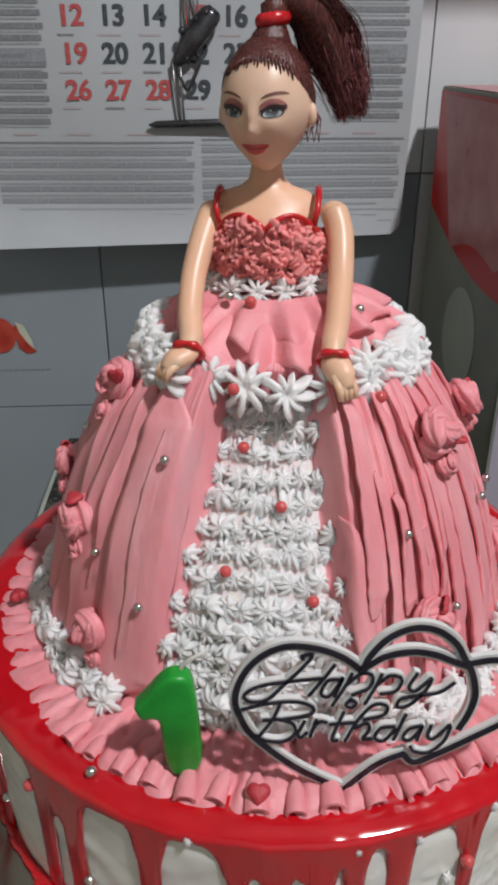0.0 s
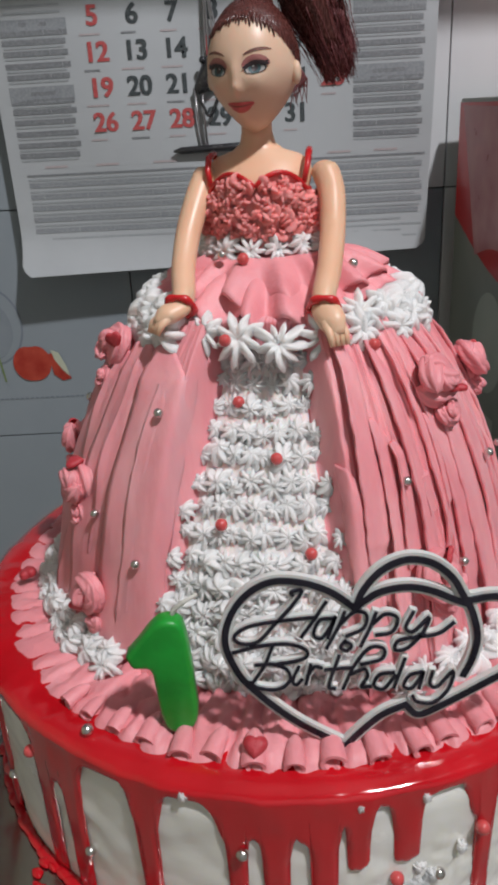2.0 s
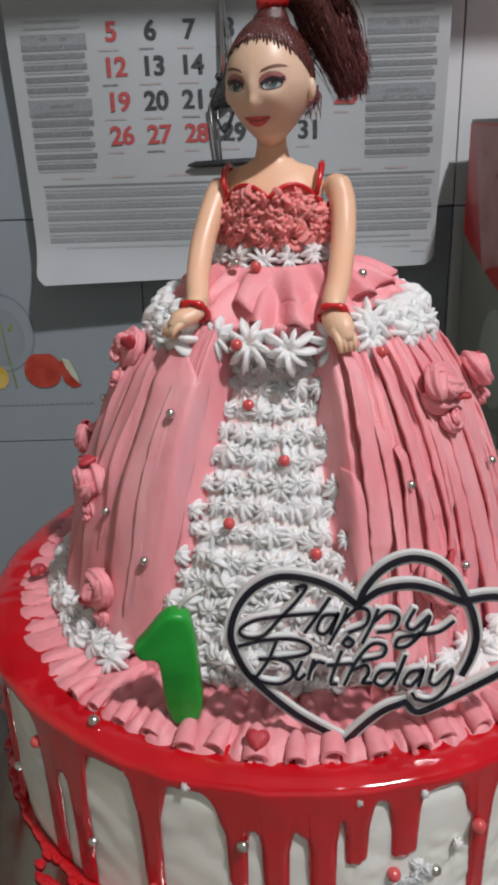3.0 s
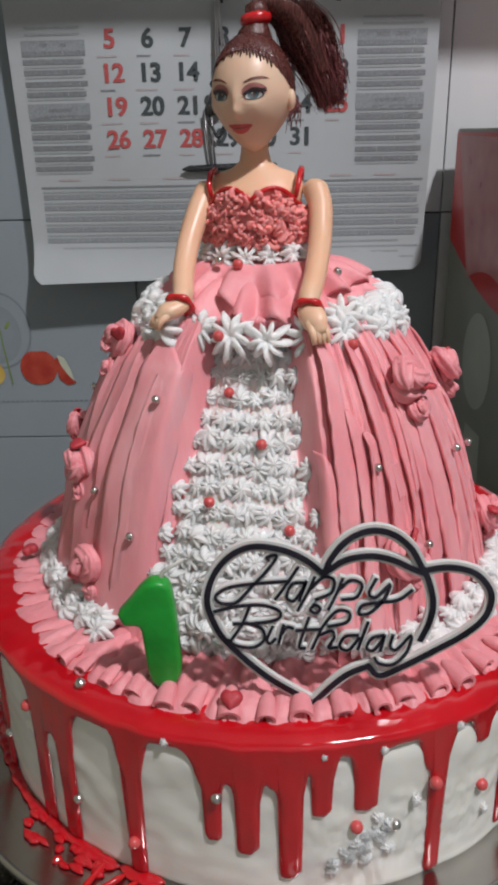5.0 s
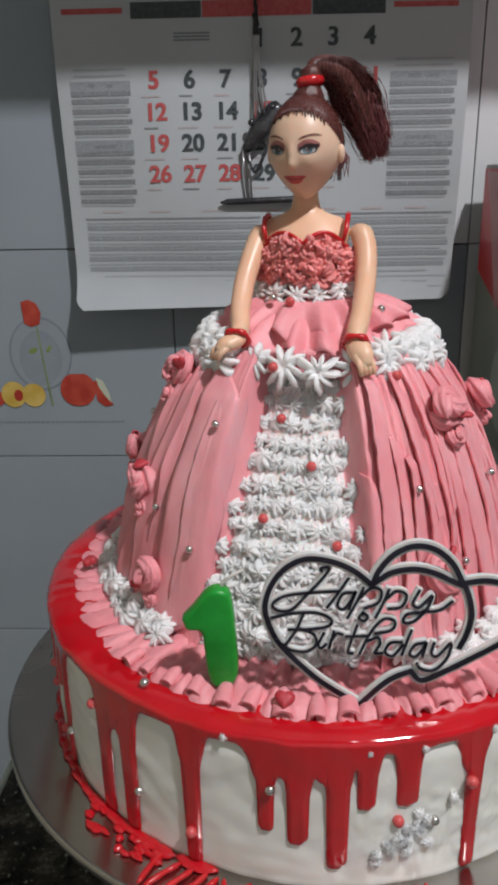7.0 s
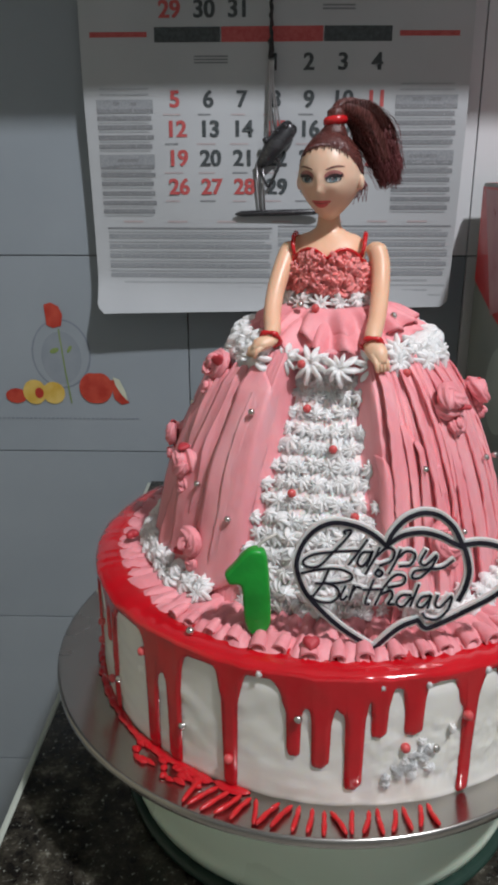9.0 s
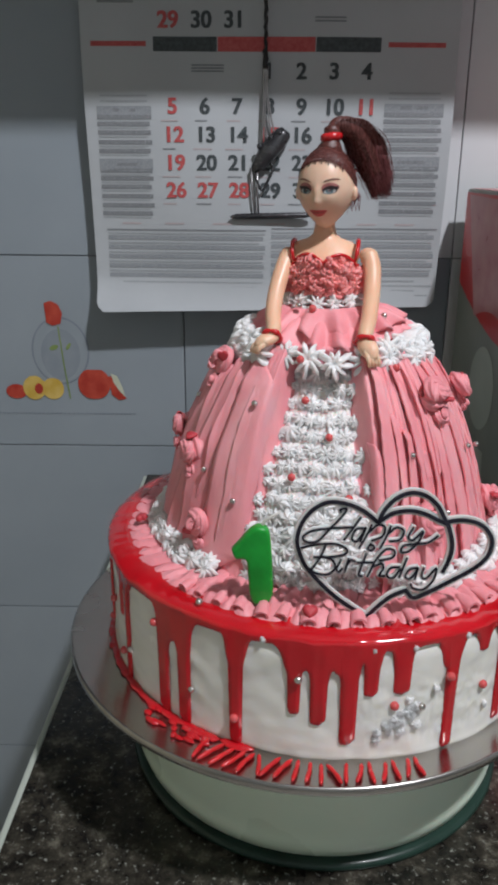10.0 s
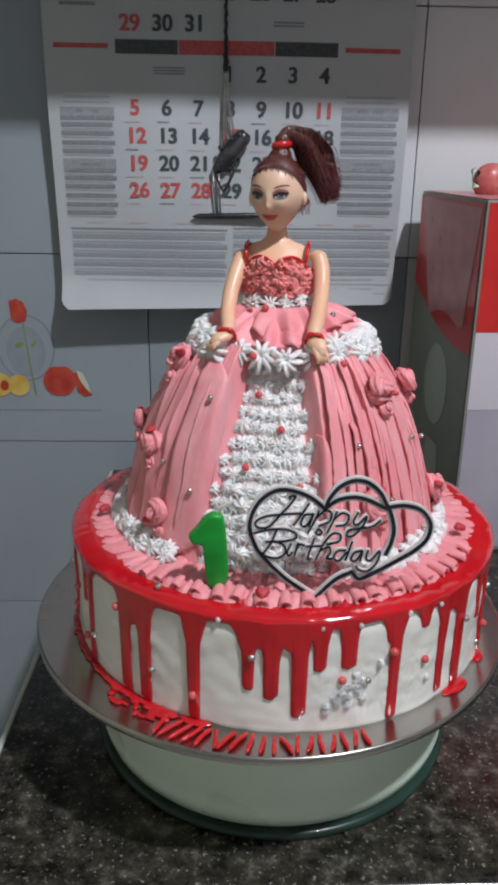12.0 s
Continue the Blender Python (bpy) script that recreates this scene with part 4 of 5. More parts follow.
# white star panel on the front of the skirt
line_z = np.linspace(0.2395, 0.1535, 14)
for k, z in enumerate(line_z):
    r, _ = skirt_r(-99.7, z)
    a0, a1 = PANEL_A + 0.2 - 1.0 * (k / 13), PANEL_B + 0.6 + 0.4 * (k / 13)
    n = max(5, round(radians(a1 - a0) * r / 0.0052))
    for j in range(n):
        deg = a0 + (a1 - a0) * (j + 0.5 + 0.25 * ((k % 2) - 0.5)) / n + random.uniform(-0.8, 0.8)
        at, nrm = skirt_at(deg, z + random.uniform(-0.0009, 0.0009), -0.0003)
        nrm = (nrm + Vector([random.uniform(-0.34, 0.34) for _ in range(3)])).normalized()
        put("star", random.choice(STARS), skirt, facing(at, nrm, random.uniform(0, 360), random.uniform(0.0034, 0.0046) * (1 + 0.16 * k / 13) * (0.85 if j in (0, n - 1) else 1)))

# white stars round the foot of the skirt
for ringno, (r, z, size) in enumerate(((0.0912, TOP + 0.0044, 0.0055), (0.0885, TOP + 0.0085, 0.0045))):
    n = 66 - ringno * 4
    for k in range(n):
        deg = -180 + 360 * (k + 0.5 * ringno) / n
        if -129 < deg < -76:
            continue
        nrm = Vector((math.cos(radians(deg)), math.sin(radians(deg)), 1.1)) + Vector([random.uniform(-0.3, 0.3) for _ in range(3)])
        put("star", random.choice(STARS), cake, facing(ring_point(r + random.uniform(-0.0012, 0.0012), deg, z), nrm, random.uniform(0, 360), size * random.uniform(0.85, 1.15)))

# white stars round the top of the skirt
for deg, z, size in ((-92, 0.2450, 0.0080), (-108.5, 0.2462, 0.0078), (-123, 0.2475, 0.0064), (-75, 0.2455, 0.0072), (-60, 0.2470, 0.0072)):
    nrm = Vector((math.cos(radians(deg)), math.sin(radians(deg)), 0.45))
    put("star", BIG_STARS[int(-deg) % 3], cake, facing(ring_point(0.0430 if deg < -70 else 0.0455, deg, z), nrm, random.uniform(0, 40), size))
for lane, (r, z, size) in enumerate(((0.0470, 0.2465, 0.0074), (0.0435, 0.2520, 0.0066))):
    n = 34 - 3 * lane
    for k in range(n):
        deg = -180 + 360 * (k + 0.5 * lane) / n
        if -128 < deg < -52 - 8 * lane:
            continue
        nrm = Vector((math.cos(radians(deg)), math.sin(radians(deg)), 0.35 + 0.7 * lane)) + Vector([random.uniform(-0.35, 0.35) for _ in range(3)])
        put("star", random.choice(BIG_STARS + STARS), cake, facing(ring_point(r + random.uniform(-0.001, 0.001), deg, z + random.uniform(-0.001, 0.001)), nrm, random.uniform(0, 360), size * random.uniform(0.85, 1.2)))

# pink frill below the waist, two layers
for lane, (r0, z0, r1, z1, waves, amp) in enumerate(((0.013, 0.2665, 0.0350, 0.2562, 15, 0.0030), (0.013, 0.2630, 0.0405, 0.2515, 17, 0.0028))):
    rows = []
    for s in np.linspace(0, 1, 16):
        ring = []
        for a in np.linspace(0, math.tau, 240, endpoint=False):
            wob = noise.noise((math.cos(a) * 1.7, math.sin(a) * 1.7, 4.0 + lane))
            fold = math.sin(waves * a + 3.4 * wob + 1.3 * lane)
            wave = math.copysign(abs(fold) ** 0.7, fold)
            r = r0 + (r1 - r0) * s ** 0.9 + amp * wave * s * s + 0.0012 * wob
            z = z0 + (z1 - z0) * (s ** 1.7) + 0.95 * amp * s * math.sin(waves * a + 2.2 * wob + 1.3 * lane + 1.1) * s + 0.0018 * math.sin(math.pi * s) + 0.0030 * s * math.cos(a) ** 2
            ring.append((r * math.cos(a), r * math.sin(a) * 0.97, z - ZC))
        rows.append(ring)
    P = np.array(rows)
    Q = P.copy()
    Q[:, :, 2] -= 0.0014
    b = Build()
    b.grid(np.concatenate([P, Q[::-1]]), 0, True)
    put("frill", b.mesh("frill", PINK), cake, label="pink wavy cream frill")

# bodice piped on the doll
TURN_DOLL = -9.0


def torso_frame(x, y, z):
    """From the doll's own frame, facing -y, to the cake's."""
    c, s = math.cos(radians(TURN_DOLL)), math.sin(radians(TURN_DOLL))
    return Vector((-0.0037 + c * x - s * y, 0.001 + s * x + c * y, z - ZC))


def bodice_r(deg, z):
    u = (z - 0.268) / 0.024
    rx = 0.0140 + 0.0040 * math.sin(math.pi * min(max(0.15 + 0.62 * u, 0), 1))
    ry = 0.0125 + 0.0042 * math.sin(math.pi * min(max(0.1 + 0.66 * u, 0), 1))
    return rx * math.cos(radians(deg)), ry * math.sin(radians(deg))


def neckline(deg):
    """Upper edge of the bodice: two rounded peaks in front, low at the back."""
    front = abs(lap(deg + 90))
    if front > 75:
        return 0.2850
    return 0.2872 + 0.0042 * math.sin(math.pi * min(front / 52, 1)) ** 0.8 - (0.0012 if front > 55 else 0)


b = Build()
rows = []
for s in np.linspace(0, 1, 14):
    ring = []
    for deg in np.linspace(-180, 180, 72, endpoint=False):
        z = 0.2665 + (neckline(deg) - 0.2665) * s
        x, y = bodice_r(deg, z)
        ring.append(torso_frame(x, y, z))
    rows.append(ring)
b.grid(np.array([[tuple(p) for p in r] for r in rows]), 0, True)
bodice = put("bodice", b.mesh("bodice", PINK_DEEP), cake, label="deep pink piped cream bodice")
for k in range(7):
    for j in range(22):
        deg = -180 + 360 * (j + 0.5 * (k % 2)) / 22 + random.uniform(-5, 5)
        z = 0.2735 + (neckline(deg) - 0.0022 - 0.2735) * k / 6 + random.uniform(-0.0006, 0.0006)
        x, y = bodice_r(deg, z)
        nrm = torso_frame(math.cos(radians(deg)), math.sin(radians(deg)), 0.25 + ZC) - torso_frame(0, 0, ZC)
        nrm += Vector([random.uniform(-0.5, 0.5) for _ in range(3)])
        put("swirl", random.choice(PINK_BITS), bodice, facing(torso_frame(x * 1.02, y * 1.02, z), nrm, random.uniform(0, 360), random.uniform(0.0021, 0.0034)))
for j in range(14):
    deg = -180 + 360 * j / 14 + 6
    x, y = bodice_r(deg, 0.2715)
    nrm = Vector((x, y, 0.004))
    at = torso_frame(x * 1.10, y * 1.12, 0.2688 + random.uniform(-0.0007, 0.0007))
    put("star", random.choice(BIG_STARS), bodice, facing(at, nrm, random.uniform(0, 360), random.uniform(0.0050, 0.0062)))
b = Build()
for s in (-1, 1):
    edge_pts = []
    for q in np.linspace(0, 62, 14):
        deg = -90 + s * q
        x, y = bodice_r(deg, neckline(deg))
        edge_pts.append(torso_frame(x * 1.05, y * 1.07, neckline(deg) + 0.0006))
    b.tube(edge_pts, 0.0008, 8)
    b.tube([torso_frame(s * 0.0148, -0.0105, 0.2885), torso_frame(s * 0.0158, -0.0100, 0.2930), torso_frame(s * 0.0160, -0.0055, 0.2968), torso_frame(s * 0.0158, 0.001, 0.2978), torso_frame(s * 0.0150, 0.008, 0.2940)], [0.0009, 0.0010, 0.0011, 0.0012, 0.001], 8)
put("strap", b.mesh("strap", RED_GEL), cake, label="red gel straps and neckline")

# ---- piped roses with red sugar hearts ----


def swirl_rose(seed):
    """A loose rose of ridged cream petals, squeezed one over the other."""
    rnd = random.Random(seed)
    petals = []
    for k in range(6):
        b = Build()
        turn = k * 1.15 + rnd.uniform(-0.3, 0.3)
        length, wide, tall = (0.0062, 0.0034, 0.0030) if k < 4 else (0.0048, 0.0028, 0.0030)
        off = 0.0030 if k < 4 else 0.0008
        z0 = 0.0012 + 0.0006 * k
        rows = []
        for s in np.linspace(-1, 1, 12):
            prof = math.sqrt(max(0.0, 1 - abs(s) ** 2.4)) + 0.02
            bend = 0.55 * s
            ring = []
            for w in np.linspace(0, math.tau, 24, endpoint=False):
                ridge = 1 - 0.36 * (0.5 - 0.5 * math.cos(6 * w + seed))
                u, v = off + wide * prof * ridge * math.cos(w), tall * prof * ridge * math.sin(w) + z0 + 0.0012 * s
                a = turn + bend
                ring.append((math.cos(a) * u - math.sin(a) * length * s * 0.75, math.sin(a) * u + math.cos(a) * length * s * 0.75, v))
            rows.append(ring)
        b.grid(np.array(rows), 0, True)
        petals.append(b.mesh("petal", PINK))
    return petals


ROSES = [swirl_rose(k) for k in (3, 8, 12)]


def heart_mesh(name, w, t, mat):
    out = []
    for a in np.linspace(0, math.tau, 28, endpoint=False):
        out.append((w * 0.0625 * 16 * math.sin(a) ** 3 * 0.5, w * 0.0625 * 0.5 * (13 * math.cos(a) - 5 * math.cos(2 * a) - 2 * math.cos(3 * a) - math.cos(4 * a))))
    out = [(0.62 * x + 0.38 * w * 0.5 * math.sin(a), 0.62 * y + 0.38 * w * 0.5 * math.cos(a)) for (x, y), a in zip(out, np.linspace(0, math.tau, 28, endpoint=False))]
    b = Build()
    P = np.array([[(x * s, y * s, z) for x, y in out] for s, z in ((0.85, 0), (1, t * 0.25), (1, t * 0.6), (0.86, t * 0.95), (0.4, t), (0.02, t))])
    b.grid(P, 0, True)
    return b.mesh(name, mat)


def rose_at(kind, m):
    rose = put("rose", ROSES[kind][0], cake, m)
    for petal in ROSES[kind][1:]:
        put("petal", petal, rose)
    return rose


HEART = heart_mesh("sugar_heart", 0.0085, 0.0022, RED_SUGAR)
for k, (x, y, z, size) in enumerate(((-0.0525, -0.017, 0.2385, 1.05), (-0.065, -0.035, 0.1990, 1.1), (-0.076, 0.003, 0.2000, 1.0), (-0.066, -0.058, 0.1700, 1.0),
                                     (0.043, -0.043, 0.2295, 1.15), (0.062, -0.004, 0.2235, 1.1), (0.0415, -0.0720, 0.1800, 1.15), (0.084, -0.018, 0.1680, 1.1),
                                     (-0.048, 0.045, 0.215, 1.0), (0.03, 0.06, 0.205, 1.0), (0.07, 0.045, 0.175, 1.0), (-0.02, 0.078, 0.180, 1.0))):
    deg = math.degrees(math.atan2(y, x))
    at, nrm = skirt_at(deg, z, 0.0026)
    rose = rose_at(k % 3, facing(at, nrm, 70 * k, size * 1.12))
    put("sugar_heart", HEART, rose, pose(0.0045, 0.002, 0.0040, 55, 25, 40 + 50 * k) @ Matrix.Scale(0.62, 4))
    lower, nrm2 = skirt_at(deg + 1.5, z - 0.009, 0.0022)
    rose_at((k + 1) % 3, facing(lower, nrm2, 40 * k, size * 0.62))

# ---- pearls, beads and hearts ----
b = Build()
b.ball((0, 0, 0), 1.0, 0, 16, 10)
PEARL = b.mesh("silver_pearl", SILVER)
b = Build()
b.ball((0, 0, 0), 1.0, 0, 16, 10)
BEAD = b.mesh("red_bead", RED_PEARL)
for kind, deg, z in (("r", -135.6, 0.1328), ("r", -151.8, 0.0992), ("s", -147.0, 0.1053), ("s", -124.2, 0.1079), ("r", -113.2, 0.1023), ("s", -99.8, 0.1285), ("r", -80.0, 0.1150),
                     ("s", -74.0, 0.1128), ("r", -68.2, 0.1262), ("r", -58.5, 0.1150), ("s", -44.7, 0.1264), ("s", -33.2, 0.0998), ("r", -30.0, 0.108), ("r", -160.0, 0.120),
                     ("r", -163.0, 0.106), ("s", -170, 0.125), ("r", 170, 0.11), ("s", -20, 0.12), ("r", -12, 0.105)):
    on_drip = any(abs(lap(deg - d[0])) < d[2] and z > d[1] for d in DRIPS)
    put("silver_pearl" if kind == "s" else "red_bead", PEARL if kind == "s" else BEAD, cake,
        Matrix.Translation(ring_point(0.1205 + (0.0014 if on_drip else 0), deg, z)) @ Matrix.Scale(0.0017 if kind == "s" else 0.0020, 4))
put("silver_pearl", PEARL, cake, Matrix.Translation(ring_point(0.1150, -123.7, TOP + 0.0028)) @ Matrix.Scale(0.0018, 4))
for deg, z in ((-126.5, 0.2266), (-142.0, 0.1935), (-126.0, 0.1848), (-63.5, 0.2075), (-30.0, 0.203), (-52, 0.18), (-170, 0.22), (-8, 0.195)):
    at, nrm = skirt_at(deg, z, 0.0038)
    put("silver_pearl", PEARL, cake, Matrix.Translation(at) @ Matrix.Scale(0.0015, 4))
for x, y, z in ((-0.0145, -0.0440, 0.2280), (-0.0040, -0.0565, 0.2140), (-0.0212, -0.0660, 0.1980), (0.0045, -0.0715, 0.1900), (-0.0175, -0.0445, 0.2475), (0.0265, -0.0445, 0.2440),
                (0.0455, -0.0140, 0.2510), (-0.012, -0.074, 0.174), (-0.0110, -0.0225, 0.2675)):
    put("red_bead", BEAD, cake, Matrix.Translation((x, y, z - ZC)) @ Matrix.Scale(0.0019, 4))
for x, y, z in ((-0.0175, -0.0195, 0.2685), (0.0235, -0.0205, 0.2640)):
    put("silver_pearl", PEARL, cake, Matrix.Translation((x, y, z - ZC)) @ Matrix.Scale(0.0016, 4))
for deg, r, spin in ((-98.3, 0.1095, 175), (-170.5, 0.1020, 90), (-24.0, 0.1020, -60), (40, 0.1, 0), (120, 0.1, 30)):
    tip = 34 if -130 < deg < -60 else 14
    put("sugar_heart", HEART, cake, Matrix.Translation(ring_point(r, deg, TOP + 0.0062)) @ pose(0, 0, 0, 0, 0, deg + 90) @ pose(0, 0, 0, tip, 0, 0) @ pose(0, 0, 0, 0, 0, spin - 175) @ Matrix.Diagonal((0.78, 0.78, 1.3, 1)))
# rough crumbs of cream on the side
for k in range(36):
    deg, z = -83.5 + 9 * random.random(), 0.100 + 0.020 * random.random()
    if k < 28:
        z = 0.099 + (deg + 84) * 0.0016 + random.uniform(-0.003, 0.003)
    nrm = Vector((math.cos(radians(deg)), math.sin(radians(deg)), 0.2))
    put("star", random.choice(STARS), cake, facing(ring_point(0.1194, deg, z), nrm, random.uniform(0, 360), random.uniform(0.0012, 0.0026)))

for deg, z, size in ((-107.3, 0.1446, 0.0015), (-85.0, 0.1432, 0.0012), (-76.5, 0.1428, 0.0014), (-64.5, 0.1440, 0.0016), (-55.0, 0.1425, 0.0012), (-71.0, 0.1205, 0.0018), (-57.5, 0.104, 0.0016)):
    put("crumb", STARS[2], cake, facing(ring_point(0.1206, deg, z), (math.cos(radians(deg)), math.sin(radians(deg)), 0.6), 40, size))

# ---- the doll: one mesh ----
doll = Build()
SK, FC, HR, HT, BAND, LP, ED, EB, EW, ES, BR = range(11)


def bodypoint(x, y, z):
    p = torso_frame(x, y, z)
    return (p.x, p.y, p.z + ZC)


rows = []
for z, rx, ry, cy in ((0.262, 0.012, 0.011, 0), (0.270, 0.0125, 0.011, 0), (0.280, 0.0155, 0.0135, 0), (0.2865, 0.0168, 0.0138, 0), (0.2915, 0.0178, 0.0116, 0.001), (0.2945, 0.0168, 0.0095, 0.002),
                      (0.2968, 0.0138, 0.0080, 0.002), (0.2985, 0.0085, 0.0066, 0.002), (0.3005, 0.0058, 0.0056, 0.002), (0.304, 0.0050, 0.0050, 0.0015), (0.310, 0.0049, 0.0050, 0.001)):
    rows.append([bodypoint(rx * math.cos(a) - 0.001, cy + ry * math.sin(a), z) for a in np.linspace(0, math.tau, 32, endpoint=False)])
doll.grid(np.array(rows), SK, True)
ARMS = (((-0.0214, 0.0010, 0.2915), (-0.0246, -0.0045, 0.2850), (-0.0282, -0.0130, 0.2745), (-0.0298, -0.0225, 0.2650), (-0.0296, -0.0305, 0.2590), (-0.0306, -0.0345, 0.2560)),
        ((0.0168, -0.0030, 0.2915), (0.0184, -0.0080, 0.2850), (0.0176, -0.0170, 0.2745), (0.0150, -0.0300, 0.2645), (0.0126, -0.0385, 0.2590), (0.0120, -0.0425, 0.2555)))
for arm, hand in zip(ARMS, ((-0.0352, -0.0375, 0.2540), (0.0142, -0.0470, 0.2515))):
    line = smooth_line(arm, 7)
    n = len(line)
    doll.tube(line, [0.0045 * (1 - 0.26 * k / n) * (0.92 if k == 0 else 1) for k in range(n)], 18, SK)
    doll.ball(Vector(arm[0]) - Vector((0, 0, 0.0006)), (0.0044, 0.0043, 0.0036), SK, 18, 12)
    w = Vector(arm[-1])
    d = (w - Vector(arm[-2])).normalized()
    side = d.cross(Vector((0, 0, 1))).normalized()
    up = side.cross(d)
    loop = [w + 0.0042 * (math.cos(a) * side + math.sin(a) * up) for a in np.linspace(0, math.tau, 25)]
    doll.tube(loop, [0.0011 + 0.0003 * math.sin(5 * k) for k in range(25)], 8, BAND)
    h = Vector(hand)
    palm = smooth_line([Vector(arm[-2]), Vector(arm[-1]), Vector(arm[-1]) + (h - Vector(arm[-1])) * 0.6, h, h + (h - Vector(arm[-1])).normalized() * 0.003 - Vector((0, 0, 0.0012))], 3)
    doll.tube(palm, [0.0034 + 0.0008 * math.sin(math.pi * k / 12) - 0.0012 * max(0, (k - 9) / 3) for k in range(13)], 16, SK, 0.72)
    out = (h - Vector(arm[-1])).normalized()
    across = out.cross(Vector((0, 0, 1))).normalized()
    for f in range(4):
        root = h + across * (f - 1.5) * 0.0017
        doll.tube([root - out * 0.001, root + out * 0.0030 - Vector((0, 0, 0.0008)), root + out * 0.0046 - Vector((0, 0, 0.0030))], [0.0013, 0.0012, 0.0008], 8, SK)
    thumb = Vector(arm[-1]) - across * (0.0035 if hand[0] > 0 else -0.0035)
    doll.tube([thumb, thumb + out * 0.004 - Vector((0, 0, 0.001)), thumb + out * 0.0065 - Vector((0, 0, 0.003))], [0.0012, 0.0013, 0.0008], 8, SK)

HEAD, HEAD_TURN = Vector((-0.0050, -0.0035, 0.3218)), -22.5
HA, HB, HC = 0.0138, 0.0152, 0.0180


def head_width(uz):
    s = max(0.0, -uz)
    return HA * (1 - 0.43 * s ** 1.7) * (1 - 0.03 * max(0, uz))


def head_depth(uz):
    s = max(0.0, -uz)
    return HB * (1 - 0.30 * s ** 2.2)


def face_relief(x, z):
    g = 0.0020 * math.exp(-(x / 0.0015) ** 2 - ((z + 0.0062) / 0.0019) ** 2)
    g += 0.0011 * math.exp(-(x / 0.0013) ** 2 - ((z + 0.0022) / 0.0034) ** 2)
    g += 0.0012 * math.exp(-(x / 0.0030) ** 2 - ((z + 0.0111) / 0.0018) ** 2)
    g += 0.0011 * math.exp(-(x / 0.0035) ** 2 - ((z + 0.0148) / 0.0022) ** 2)
    for s in (-1, 1):
        g -= 0.0013 * math.exp(-((x - s * 0.0056) / 0.0026) ** 2 - ((z + 0.0006) / 0.0018) ** 2)
        g += 0.0006 * math.exp(-((x - s * 0.0070) / 0.0030) ** 2 - ((z + 0.0050) / 0.0030) ** 2)
    return g


def head_world(p):
    c, s = math.cos(radians(HEAD_TURN)), math.sin(radians(HEAD_TURN))
    return (HEAD.x + c * p[0] - s * p[1], HEAD.y + s * p[0] + c * p[1], HEAD.z + p[2])


def head_front(x, z):
    uz = z / HC
    q = max(0.0, 1 - uz * uz - (x / head_width(uz)) ** 2)
    return -head_depth(uz) * math.sqrt(q) - face_relief(x, z)


rows = []
for b_ in np.linspace(-0.998, 0.998, 64):
    uz = math.sin(b_ * math.pi / 2)
    ring = []
    for a in np.linspace(0, math.tau, 96, endpoint=False):
        cr = math.sqrt(max(0, 1 - uz * uz))
        x, y, z = head_width(uz) * cr * math.cos(a), head_depth(uz) * cr * math.sin(a), HC * uz
        if y < 0:
            y -= face_relief(x, z) * min(1, -y / 0.004)
        else:
            y *= 1.04
        ring.append(head_world((x, y, z)))
    rows.append(ring)
doll.grid(np.array(rows), FC, True)
for s in (-1, 1):
    ear = head_world((s * 0.0139, 0.0002, -0.0020))
    doll.ball(ear, (0.0016, 0.0022, 0.0034), FC, 12, 8)


def face_patch(cx, cz, w, h, slot, lift, bend=0.0, power=1.0, tilt=0.0):
    P = []
    for s in (1.0, 0.66, 0.33, 0.01):
        ring = []
        for a in np.linspace(0, math.tau, 26, endpoint=False):
            u = math.cos(a) * s
            v = math.sin(a) * s * (1 - abs(u) ** 2 * (1 - power))
            x = cx + w * u
            z = cz + h * v + bend * u * u + tilt * u
            ring.append(head_world((x, head_front(x, z) - lift, z)))
        P.append(ring)
    doll.grid(np.array(P), slot, True)


EZ = -0.0012
for s in (-1, 1):
    face_patch(s * 0.0060, 0.0020 + EZ, 0.0037, 0.0018, ES, 0.00012, -0.0006, tilt=s * 0.0003)
    face_patch(s * 0.0059, 0.0004 + EZ, 0.0030, 0.0016, ED, 0.00020, -0.0003, tilt=s * 0.0003)
    face_patch(s * 0.0059, 0.0002 + EZ, 0.0025, 0.0012, EW, 0.00028, -0.0003, tilt=s * 0.0003)
    face_patch(s * 0.0057, 0.0003 + EZ, 0.0017, 0.0014, EB, 0.00036)
    face_patch(s * 0.0057, 0.0003 + EZ, 0.0009, 0.0009, ED, 0.00044)
    face_patch(s * 0.0053, 0.0008 + EZ, 0.0003, 0.0003, EW, 0.00052)
    face_patch(s * 0.0061, 0.0017 + EZ, 0.0036, 0.0006, ED, 0.00056, -0.0010, tilt=s * 0.0005)
    face_patch(s * 0.0084, 0.0016 + EZ, 0.0012, 0.0004, ED, 0.00050, 0, tilt=s * 0.0006)
    face_patch(s * 0.0064, 0.0051 + EZ, 0.0036, 0.00042, BR, 0.00020, -0.0007, tilt=s * 0.0007)
for s in (-1, 1):
    face_patch(s * 0.0018, -0.0104, 0.0025, 0.0008, LP, 0.00022, 0.0004, tilt=s * 0.0001)
face_patch(0, -0.0115, 0.0034, 0.0011, LP, 0.00026, 0.0009)
face_patch(0, -0.0109, 0.0036, 0.00014, BR, 0.00036, 0.0008)


def hairline(a):
    """Lowest height of the hair, as a share of the head's half height; a = 0 in front."""
    t = abs(a) / math.pi
    return 0.70 - 0.18 * (t / 0.3) ** 2 if t < 0.3 else max(-0.12, 0.52 - 2.2 * (t - 0.3))


